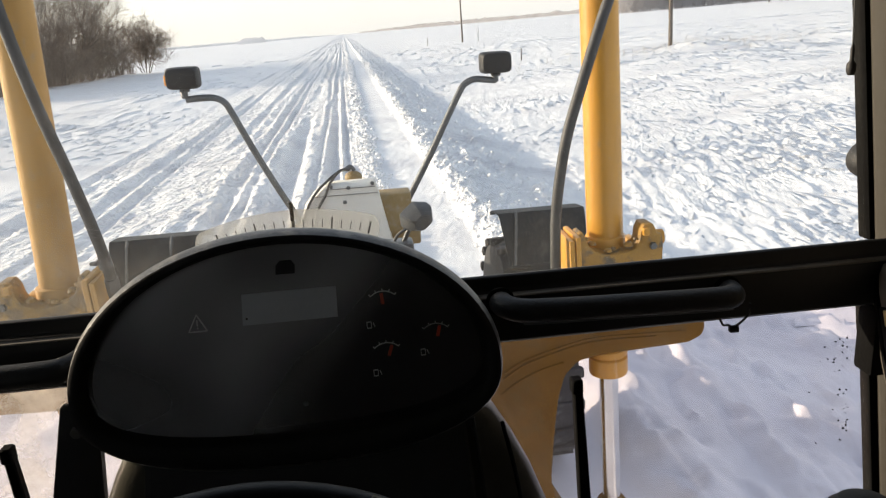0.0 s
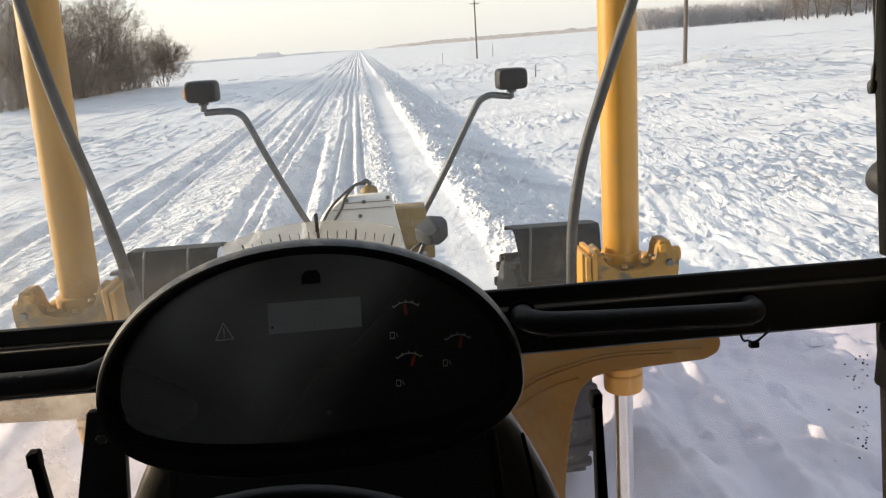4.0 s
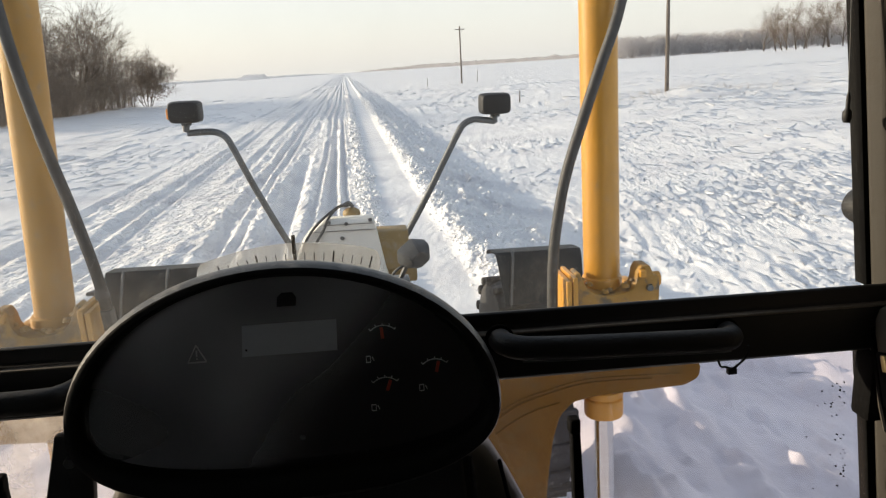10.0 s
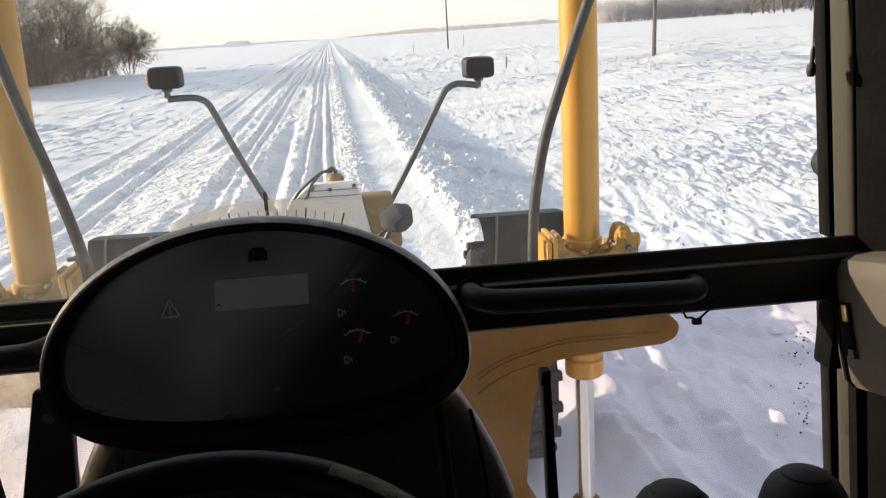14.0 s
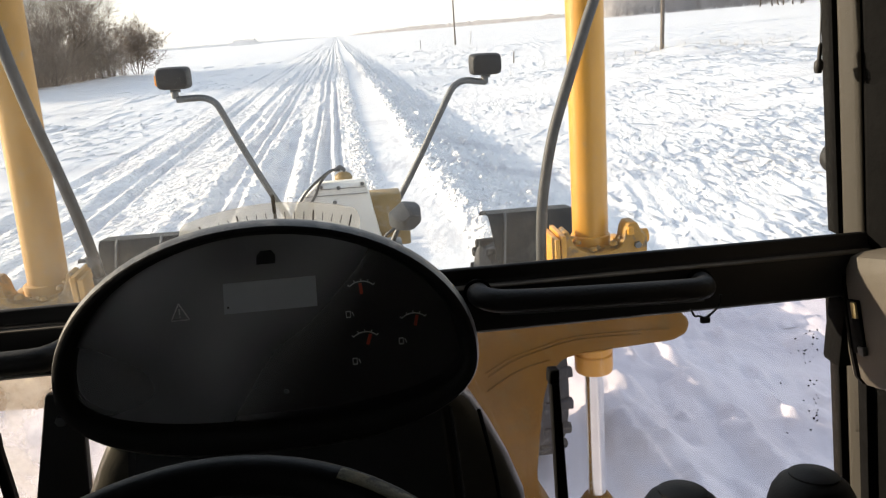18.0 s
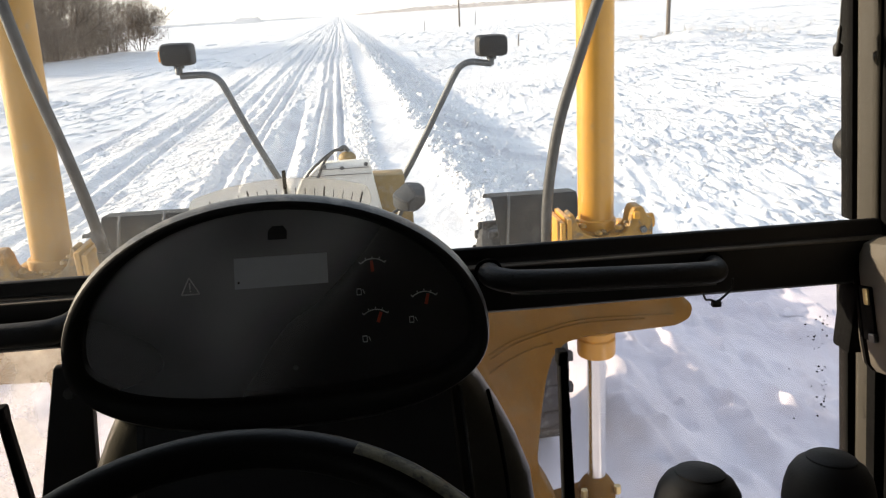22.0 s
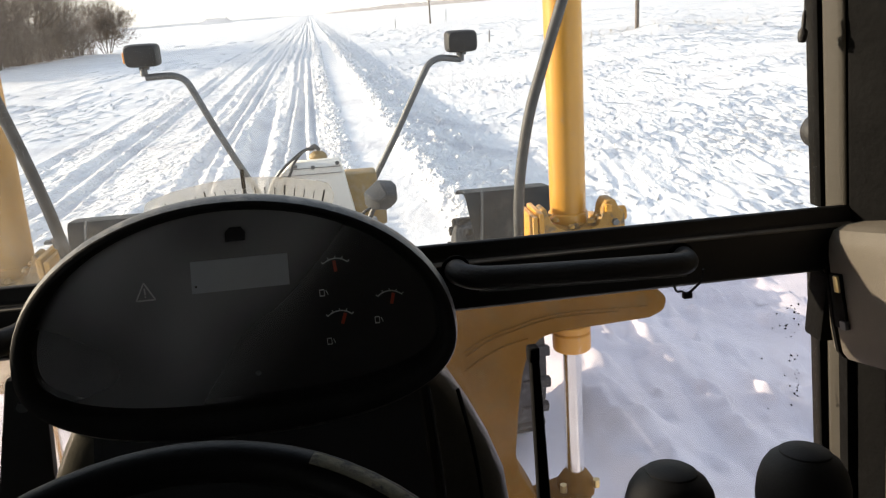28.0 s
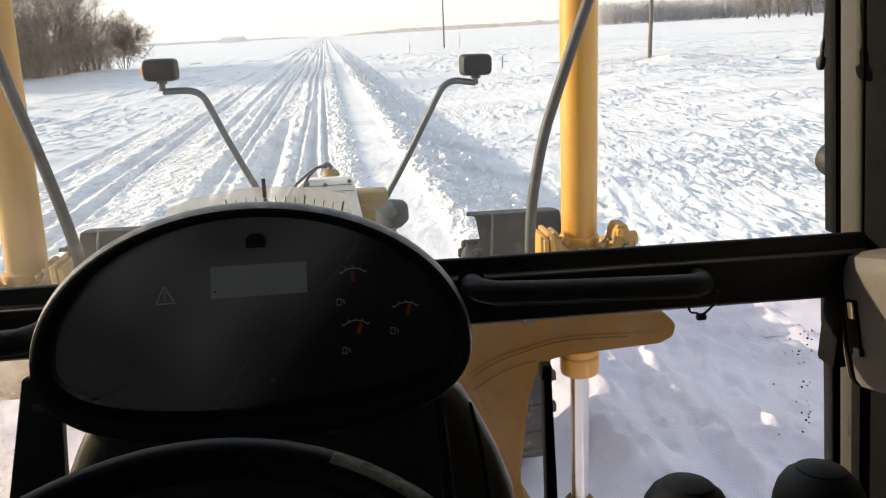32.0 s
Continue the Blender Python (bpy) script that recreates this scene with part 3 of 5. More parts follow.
    close, middle, distant = 1 - step(14, 24, away), step(6, 14, away) * (1 - step(38, 60, away)), step(26, 42, away)
    field = close * (0.030 * ridges(a, b, 0.20, 0.7, 110) + 0.045 * ridges(a, b, 0.46, 1.7, 120)) + middle * (0.05 * ridges(a, b, 0.62, 2.2, 130) + 0.03 * ridges(a, b, 0.33, 1.3, 150)) + distant * 0.10 * ridges(a, b, 1.3, 5.0, 140)
    chips = step(0.0, 0.10, wave(a * 1.25 + warp, b * 4.2, 83) + 0.35 * wave(a * 4.0, b * 9.0, 89))
    bits = step(0.05, 0.18, wave(a * 2.4, b * 8.2 + warp, 91) + 0.2 * wave(a * 6.0, b * 13.0, 95))
    field += 0.016 * chips + 0.014 * bits
    swell = 0.08 * wave(x * 0.10, y * 0.09, 85) + 0.10 * patch * (0.5 + 0.5 * wave(x * 0.3, y * 0.5, 97))
    h += right * (field * (0.06 + 0.24 * step(12, 30, away) + 0.70 * patch) + swell) * (0.6 + 0.4 * near)
    h += bank * (0.03 * chips + 0.024 * bits)
    soft = (1 - np.abs(wave(a * 0.22, b * 0.6 + warp, 86))) ** 2
    h += left * (0.07 * soft + 0.10 * wave(x * 0.10, y * 0.16, 87) + 0.9 * field * (0.2 + 0.8 * patch)) * (0.5 + 0.5 * near)
    # a drift at the foot of the pole, the lee of the grove
    h += 0.55 * np.exp(-(((x - 21.6) / 2.6) ** 2 + ((y - 47.5) / 2.2) ** 2))
    h += 0.35 * np.exp(-((x + 27) / 4.0) ** 2) * step(20, 40, y) * (1 - step(95, 112, y))
    far = np.hypot(x, y)
    h += step(300, 1400, far) * (1.2 * wave(x * 0.004, y * 0.004, 90))
    h -= 0.0045 * np.maximum(y, 0)                       # the plain falls away gently
    return h


def spread(start, first, growth, end):
    out, d = [start], first
    while out[-1] < end:
        out.append(out[-1] + d)
        d *= growth
    return out


mid = np.arange(-7.4, 6.2, 0.048)
xs = np.concatenate([-np.array(spread(36.5, 0.45, 1.045, 2400))[::-1], -np.array(spread(7.45, 0.055, 1.013, 36))[::-1], mid, np.array(spread(6.21, 0.046, 1.0045, 30)), np.array(spread(30.3, 0.18, 1.02, 90)), np.array(spread(92, 1.6, 1.05, 2400))])
ys = np.concatenate([[-600, -150, -60, -25, -14], np.arange(-9, 2.5, 0.12), np.array(spread(2.6, 0.042, 1.0052, 260)), np.array(spread(262, 1.6, 1.04, 4200))])
gx, gy = np.meshgrid(xs, ys)
gz = snow_height(gx, gy)
verts = np.stack([gx, gy, gz], -1).reshape(-1, 3)
nx, ny = len(xs), len(ys)
idx = np.arange(nx * ny).reshape(ny, nx)
quads = np.stack([idx[:-1, :-1], idx[:-1, 1:], idx[1:, 1:], idx[1:, :-1]], -1).reshape(-1, 4)
me = bpy.data.meshes.new("ground")
me.vertices.add(len(verts))
me.vertices.foreach_set("co", verts.ravel())
me.loops.add(quads.size)
me.loops.foreach_set("vertex_index", quads.ravel().astype(np.int32))
me.polygons.add(len(quads))
me.polygons.foreach_set("loop_start", np.arange(0, quads.size, 4, dtype=np.int32))
me.update()
me.materials.append(SNOW)
me.shade_smooth()
ground = tagged(new("ground", me), "snow-covered plain with a rutted winter road and a ploughed strip", "ground", kind="structure")


def ground_at(x, y):
    """The sheet's height at a place, from its own grid."""
    i, j = min(max(int(np.searchsorted(xs, x)) - 1, 0), nx - 2), min(max(int(np.searchsorted(ys, y)) - 1, 0), ny - 2)
    u, v = (x - xs[i]) / (xs[i + 1] - xs[i]), (y - ys[j]) / (ys[j + 1] - ys[j])
    return float((gz[j, i] * (1 - u) + gz[j, i + 1] * u) * (1 - v) + (gz[j + 1, i] * (1 - u) + gz[j + 1, i + 1] * u) * v)


# ---- broken crust and clods lying on the snow ----
def scatter_mesh(name, centres, shape, faces, label):
    """Many small solids, each with its own corners (n, k, 3), as one mesh."""
    n, k = shape.shape[:2]
    vs = (shape + centres[:, None, :]).reshape(-1, 3)
    fs = np.concatenate([np.array(faces)[None] + k * np.arange(n)[:, None, None]]).reshape(-1, 3)
    me = bpy.data.meshes.new(name)
    me.vertices.add(len(vs))
    me.vertices.foreach_set("co", vs.ravel())
    me.loops.add(fs.size)
    me.loops.foreach_set("vertex_index", fs.ravel().astype(np.int32))
    me.polygons.add(len(fs))
    me.polygons.foreach_set("loop_start", np.arange(0, fs.size, 3, dtype=np.int32))
    me.update()
    me.materials.append(SNOW_CRUMB)
    return tagged(new(name, me), label, "snow crust" if "crust" in name else "snow clods", kind="stuff")


def crust_chips(count):
    """Flakes of wind crust: long along the wind, one gentle side and one steep side."""
    d = 5.5 * (120 / 5.5) ** rng.random(count)
    side = np.where(rng.random(count) < 0.78, 1, -1)
    x = np.where(side > 0, 4.3 + d * rng.uniform(-0.05, 0.95, count), -7.2 - d * rng.uniform(0, 0.45, count))
    drift = wave(x * 0.09, d * 0.20, 161) + 0.6 * wave(x * 0.33, d * 0.55, 162) + 0.4 * wave(x * 0.9, d * 1.3, 160)
    thick = np.clip(0.12 + 0.95 * drift + 0.25 * wind_patch(x, d), 0.015, 1) ** 1.5
    keep = (rng.random(count) < thick * (0.55 - 0.25 * step(20, 70, d))) & ((x > 4.6) | (x < -7.2))
    x, y = x[keep], d[keep]
    n = len(x)
    grow_by = (np.maximum(y, 8) / 15) ** 0.62
    long_, wide = rng.lognormal(-1.05, 0.55, n) * grow_by, rng.lognormal(-3.0, 0.45, n) * grow_by
    high = rng.lognormal(-4.1, 0.45, n) * grow_by
    turn = 0.17 + rng.normal(0, 0.28, n)
    shape = np.zeros((n, 6, 3))
    for i, (fa, fb, fz) in enumerate(((-0.5, -1.0, -0.4), (0.5, -0.8, -0.4), (0.45, 0.5, -0.6), (-0.4, 0.6, -0.6), (0.28, 0.35, 1.0), (-0.30, 0.42, 0.8))):
        jig = rng.normal(0, 0.10, (3, n))
        pa, pb = (fa + jig[0]) * long_, (fb + jig[1]) * wide
        shape[:, i] = np.stack([pa * np.sin(turn) + pb * np.cos(turn), pa * np.cos(turn) - pb * np.sin(turn), (fz + (jig[2] if fz > 0 else 0)) * high], -1)
    centres = np.stack([x, y, snow_height(x, y)], -1)
    return scatter_mesh("broken_crust", centres, shape, [(0, 4, 1), (0, 5, 4), (1, 4, 2), (2, 4, 5), (2, 5, 3), (0, 3, 5)], "thin sharp flakes of wind-broken snow crust")


def clods(count):
    """Lumps thrown up along the ploughed strip and the ruts."""
    y = 6.6 * (95 / 6.6) ** rng.random(count)
    lane = rng.random(count)
    u = np.select([lane < 0.34, lane < 0.72, lane < 0.88], [rng.normal(0.26, 0.14, count), rng.normal(1.80, 0.16, count), rng.uniform(1.9, 4.6, count)], rng.uniform(-6.4, 0.2, count))
    y = np.where((lane >= 0.72) & (y < 9), y + 9, y)
    x = u - 0.007 * y
    n = len(x)
    size = rng.lognormal(-4.0, 0.45, n) * (np.maximum(y, 7) / 11) ** 0.55 * np.where(lane < 0.72, 1.05, 0.6)
    corners = np.array([(1, 0, 0.1), (0.1, 1, 0), (-1, 0.1, 0), (0, -1, 0.1), (0.1, 0.1, 0.9), (0, 0, -0.8)])
    shape = (corners[None] * rng.uniform(0.55, 1.35, (n, 6, 1)) + rng.normal(0, 0.16, (n, 6, 3))) * size[:, None, None]
    centres = np.stack([x, y, snow_height(x, y) + 0.2 * size], -1)
    return scatter_mesh("loose_clods", centres, shape, [(0, 1, 4), (1, 2, 4), (2, 3, 4), (3, 0, 4), (1, 0, 5), (2, 1, 5), (3, 2, 5), (0, 3, 5)], "loose angular clods of snow beside the ploughed strip")


crust_chips(60000)
clods(11000)


# ---- trees, bare in winter ----
def branch_mesh(name, segments, material, sides=4):
    """Tapered limbs, each (start, end, r0, r1), as one mesh."""
    vs, fs = [], []
    for a, b, r0, r1 in segments:
        d = (b - a).normalized()
        s = d.cross(Vector((0, 0, 1)))
        s = s.normalized() if s.length > 0.05 else Vector((1, 0, 0))
        t = s.cross(d)
        base = len(vs)
        for q, r in ((a, r0), (b, r1)):
            for k in range(sides):
                w = 2 * math.pi * k / sides
                vs.append(q + r * (math.cos(w) * s + math.sin(w) * t))
        for k in range(sides):
            j = (k + 1) % sides
            fs.append((base + k, base + j, base + sides + j, base + sides + k))
    me = bpy.data.meshes.new(name)
    me.from_pydata([tuple(v) for v in vs], [], fs)
    me.materials.append(material)
    return me


def grow(rand, start, d, length, radius, depth, out_thick, out_thin, spread_angle, limit=0.02):
    """A limb that bends, forks and thins; thick pieces and twigs go to separate lists."""
    pieces = 3 if depth > 1 else 2
    p = Vector(start)
    d = Vector(d).normalized()
    for i in range(pieces):
        bend = Vector((rand.gauss(0, 0.16), rand.gauss(0, 0.16), rand.gauss(0.06, 0.08)))
        d = (d + bend).normalized()
        q = p + d * (length / pieces)
        r0, r1 = radius * (1 - 0.22 * i), radius * (1 - 0.22 * (i + 1))
        (out_thick if radius > limit else out_thin).append((p.copy(), q.copy(), r0, r1))
        if depth > 0:
            for _ in range(2 if depth > 1 else 3):
                if rand.random() < 0.9:
                    axis = d.cross(Vector((rand.gauss(0, 1), rand.gauss(0, 1), rand.gauss(0, 1))))
                    if axis.length > 0.01:
                        e = (Matrix.Rotation(radians(rand.uniform(0.6, 1.25) * spread_angle), 3, axis.normalized()) @ d)
                        grow(rand, q, e, length * rand.uniform(0.5, 0.74), r1 * 0.58, depth - 1, out_thick, out_thin, spread_angle, limit)
        p = q


def make_tree(name, seed, height, stems, depth, spread_angle, label):
    rand = random.Random(seed)
    thick, thin = [], []
    for s in range(stems):
        w = 2 * math.pi * s / stems + rand.random()
        lean = 0.1 if stems == 1 else 0.38
        d = (math.cos(w) * lean, math.sin(w) * lean, 1)
        foot = Vector((math.cos(w) * 0.12 * (stems > 1), math.sin(w) * 0.12 * (stems > 1), -0.3))
        grow(rand, foot, d, height * 0.5, height * (0.018 if stems == 1 else 0.010), depth, thick, thin, spread_angle)
    tree = tagged(new(name), label, "tree" if stems == 1 else "bush", "grove beside the road")
    t = new("trunk", branch_mesh("trunk", thick, BARK, 6))
    t.parent = tree
    c = new("crown", branch_mesh("crown", [(a, b, max(r0, 0.011), max(r1, 0.008)) for a, b, r0, r1 in thin], TWIG, 3))
    c.parent = tree
    return tree


def stand(tree, x, y, turn, size):
    return pose(x, y, ground_at(x, y) - 0.05, 0, 0, turn) @ Matrix.Diagonal((size, size, size, 1))


tall = [make_tree("bare_tree", 11 + k, 9.5 + k * 0.8, 1, 4, 38, "tall bare deciduous tree with brown twigs, standing in snow") for k in range(3)]
bush = [make_tree("bare_bush", 31 + k, 4.6 + k * 0.5, 6 if k == 0 else 5, 4 if k == 0 else 3, 46 if k == 0 else 40, "round leafless bush with many stems, standing in snow") for k in range(3)]
place_rand = random.Random(5)
for k, t in enumerate(tall):
    t.matrix_world = stand(t, -28.5 - 2 * k, 76 + 7 * k, 40 * k, 1)
for k, t in enumerate(bush):
    t.matrix_world = stand(t, -25.5 - 1.5 * k, 102 - 6 * k, 70 * k, 1.45 - 0.15 * k)
for k in range(23):                                      # the grove's open end, deeper inside it further off
    y = 62 + 1.6 * k
    x = -27.5 - place_rand.uniform(0.0, 0.17 * y - 4.5)
    copy_thing(tall[k % 3], stand(tall[0], x, y, place_rand.uniform(0, 360), place_rand.uniform(0.9, 1.3)))
for k in range(14):
    y = 62 + 2.8 * k
    copy_thing(bush[1 + k % 2], stand(bush[0], -26.0 - place_rand.uniform(0, 5), y, place_rand.uniform(0, 360), place_rand.uniform(0.6, 0.95)))


def thicket(name, count, where, height, label, material=TWIG, width=0.012, kind="stuff", category="brushwood"):
    """Many leaning twigs in one mesh, too many to count."""
    rand = random.Random(len(name) + count)
    segs = []
    for _ in range(count):
        x, y = where(rand)
        z = ground_at(x, y) - 0.05
        h = height * rand.uniform(0.4, 1.0)
        q = Vector((x, y, z))
        d = Vector((rand.gauss(0, 0.3), rand.gauss(0, 0.3), 1)).normalized()
        mid_p = q + d * h * 0.5
        end = mid_p + (d + Vector((rand.gauss(0, 0.3), rand.gauss(0, 0.3), 0))).normalized() * h * 0.5
        segs += [(q, mid_p, width, width * 0.7), (mid_p, end, width * 0.7, width * 0.3)]
        for _ in range(2):
            e = mid_p + Vector((rand.gauss(0, 0.35), rand.gauss(0, 0.35), rand.uniform(0.2, 0.6))) * h * 0.5
            segs.append((mid_p, e, width * 0.5, width * 0.3))
    return tagged(new(name, branch_mesh(name, segs, material, 3)), label, category, kind=kind)


thicket("undergrowth", 2600, lambda r: (-26 - abs(r.gauss(0, 5.0)), r.uniform(58, 100)), 3.3,
        "brown brushwood under the bare trees", width=0.012)
thicket("dry_grass", 900, lambda r: (r.uniform(6, 40) if r.random() < 0.8 else r.uniform(-20, -9), 8 + 70 * r.random() ** 1.5), 0.22,
        "sparse dry straw stalks poking out of the snow", STRAW, 0.004, category="grass")
thicket("dry_weeds", 260, lambda r: (21 + r.gauss(0, 5), 49 + r.gauss(0, 2.5)), 0.7,
        "dry weeds sticking out of a snowdrift by the pole", STRAW, 0.006, category="weeds")


def far_wood(name, count, where, height, label, width, material):
    """A wood far across the field: trunks with upswept limbs, one mesh."""
    rand = random.Random(count)
    segs = []
    for _ in range(count):
        x, y = where(rand)
        h = height * rand.uniform(0.65, 1.05)
        q = Vector((x, y, ground_at(x, y) - 0.5))
        top = q + Vector((rand.gauss(0, 0.5), 0, h))
        segs.append((q, top, width * 0.7, width * 0.25))
        for i in range(30):
            a = q.lerp(top, rand.uniform(0.12, 0.97))
            e = a + Vector((rand.gauss(0, 1.0), rand.gauss(0, 1.0), rand.uniform(0.5, 1.4))) * h * 0.2
            segs.append((a, e, width * 0.45, width * 0.25))
    return tagged(new(name, branch_mesh(name, segs, material, 3)), label, "wood", kind="stuff")


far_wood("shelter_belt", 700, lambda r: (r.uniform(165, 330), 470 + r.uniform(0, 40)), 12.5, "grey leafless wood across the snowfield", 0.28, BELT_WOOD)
for k in range(16):                                      # a row of tall trees far across the field
    x, y = 183 + 3.3 * k + place_rand.uniform(-1.2, 1.2), 328 + place_rand.uniform(-5, 6)
    copy_thing(tall[k % 3], stand(tall[0], x, y, place_rand.uniform(0, 360), place_rand.uniform(1.7, 2.1)))


def wood_band(name, x0, x1, y0, y1, height, label, seed, material=FAR_WOOD):
    """A far band of woods: a long low ridge with a ragged top."""
    n = 260
    loops = []
    for k in range(n + 1):
        f = k / n
        x, y = x0 + (x1 - x0) * f, y0 + (y1 - y0) * f
        h = height * (0.7 + 0.22 * noise.noise((f * 40, seed, 0)) + 0.3 * noise.noise((f * 150, seed, 3)) + 0.25 * max(noise.noise((f * 9, seed, 5)), -0.3))
        h *= min(1.0, 5 * f + 0.1, 5 * (1 - f) + 0.1) ** 0.6
        z = -0.0045 * y
        loops.append([Vector((x, y - 12, z - 3)), Vector((x, y - 9, z + h * 0.8)), Vector((x, y, z + max(h, 1.0))), Vector((x, y + 10, z + h * 0.7)), Vector((x, y + 14, z - 3))])
    bm = rings(loops)
    me = bpy.data.meshes.new(name)
    bm.to_mesh(me)
    bm.free()
    me.materials.append(material)
    return tagged(new(name, me), label, "woods", kind="structure")


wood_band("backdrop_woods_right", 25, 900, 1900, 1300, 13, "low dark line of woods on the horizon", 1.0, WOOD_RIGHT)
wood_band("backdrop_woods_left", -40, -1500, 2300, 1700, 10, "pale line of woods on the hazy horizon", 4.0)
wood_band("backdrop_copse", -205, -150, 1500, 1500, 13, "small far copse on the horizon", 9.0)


# ---- poles along the road ----
def power_pole(x, y, height, turn, label):
    ob = tagged(new("utility_pole"), label, "utility pole", "poles along the road")
    ob.matrix_world = pose(x, y, ground_at(x, y), 0, 0.8, turn)
    ROOT_AT[ob.name] = Vector((0, 0, 0))
    part("post", tube([(0, 0, -0.6), (0, 0, height * 0.5), (0, 0, height)], [0.135, 0.12, 0.095], 10, curved=False), POLE_WOOD, ob)
    part("cross_arm", block(-0.75, 0.75, -0.05, 0.05, height - 0.55, height - 0.43, 0.01), POLE_WOOD, ob)
    for s in (-0.65, -0.3, 0.3, 0.65):
        part("insulator", lathe([(0.015, 0), (0.02, 0.06), (0.05, 0.07), (0.05, 0.12), (0.03, 0.16), (0.0, 0.17)], (s, 0, height - 0.43), sides=10), MARK_WHITE, ob)
    part("brace", join(bar_between((-0.5, 0.06, height - 0.5), (0, 0.1, height - 1.1), 0.015), bar_between((0.5, 0.06, height - 0.5), (0, 0.1, height - 1.1), 0.015)), GREY_METAL, ob)
    return ob


power_pole(20.2, 48.5, 8.2, 5, "weathered wooden utility pole standing in a snowdrift")
power_pole(17.2, 121, 8.6, 0, "weathered wooden utility pole in the open snowfield")
for x, y, h in ((19.8, 122, 1.9), (11.5, 118, 1.4), (13.0, 60, 0.9)):
    st = tagged(new("marker_stake"), "thin wooden stake standing in the snow", "stake", "stakes in the field")
    st.matrix_world = pose(x, y, ground_at(x, y), 2, 3, 0)
    ROOT_AT[st.name] = Vector((0, 0, 0))
    part("post", tube([(0, 0, -0.3), (0, 0, h)], [0.05, 0.04], 8, curved=False), POLE_WOOD, st)

# ---- the grader outside the cab ----
MID = -0.1                                              # the machine's middle line


def both(fn):
    for side in (1, -1):
        fn(side)


chassis = thing("grader_frame", (MID, 2.4, 1.2), "yellow painted steel main frame of a motor grader with lift arms", "machine frame")
half = [(0.0, 1.90), (0.55, 1.90), (0.80, 1.905), (1.02, 1.885), (1.14, 1.86), (1.18, 1.82), (1.17, 1.775), (1.12, 1.752), (0.95, 1.745), (0.80, 1.738), (0.735, 1.725),
        (0.69, 1.68), (0.665, 1.60), (0.645, 1.47), (0.625, 1.28), (0.64, 1.20), (0.70, 1.08), (0.74, 0.98), (0.60, 0.92), (0.0, 0.92)]
half = [(x + 0.026 * (2.5 - z) if x else x, z + 0.02) for x, z in half]
outline = [(MID + x, z) for x, z in half] + [(MID - x, z) for x, z in half[-2:0:-1]]
part("saddle_plate", prism(outline, "y", 2.282, 2.50, 0.018, 3), YELLOW_SHADED, chassis)
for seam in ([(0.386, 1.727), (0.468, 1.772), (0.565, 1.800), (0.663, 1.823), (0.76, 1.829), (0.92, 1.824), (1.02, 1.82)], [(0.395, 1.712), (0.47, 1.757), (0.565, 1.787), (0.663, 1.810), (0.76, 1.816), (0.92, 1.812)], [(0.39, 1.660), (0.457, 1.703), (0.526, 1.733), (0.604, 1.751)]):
    part("weld_seam", tube([(x, 2.2805, z) for x, z in seam], 0.005, 6), YELLOW_SHADED, chassis)
    part("weld_seam", tube([(2 * MID - x, 2.2805, z) for x, z in seam], 0.005, 6), YELLOW_SHADED, chassis)
beam = [[(MID + sx * w, y, z + sz) for sx, sz in ((-1, -0.17), (1, -0.17), (1, 0.17), (-1, 0.17))] for y, w, z in ((-0.84, 0.17, 1.245), (1.0, 0.17, 1.245), (1.5, 0.17, 1.56), (2.45, 0.17, 1.70), (3.6, 0.16, 1.62), (4.6, 0.15, 1.45), (5.8, 0.15, 1.15))]
bm = rings([[Vector(q) for q in loop] for loop in beam])
bmesh.ops.bevel(bm, geom=bm.edges[:], offset=0.012, segments=2, affect="EDGES")
part("main_beam", bm, YELLOW_SHADED, chassis)
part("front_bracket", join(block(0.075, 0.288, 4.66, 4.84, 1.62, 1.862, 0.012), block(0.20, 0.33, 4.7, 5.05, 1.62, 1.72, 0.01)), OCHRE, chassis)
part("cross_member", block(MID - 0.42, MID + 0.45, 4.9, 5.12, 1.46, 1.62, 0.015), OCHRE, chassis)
part("axle_beam", block(MID - 0.85, MID + 0.85, 4.62, 4.88, 0.52, 0.76, 0.03), YELLOW_SHADED, chassis)
part("drawbar_arm", prism([(0.35, 0.86), (0.62, 0.94), (0.80, 1.02), (0.84, 1.08), (0.78, 1.12), (0.62, 1.08), (0.42, 1.02)], "y", 2.22, 2.42, 0.015), YELLOW_SHADED, chassis)
part("drawbar_arm", prism([(2 * MID - x, z) for x, z in [(0.35, 0.86), (0.62, 0.94), (0.80, 1.02), (0.84, 1.08), (0.78, 1.12), (0.62, 1.08), (0.42, 1.02)]], "y", 2.22, 2.42, 0.015), YELLOW_SHADED, chassis)


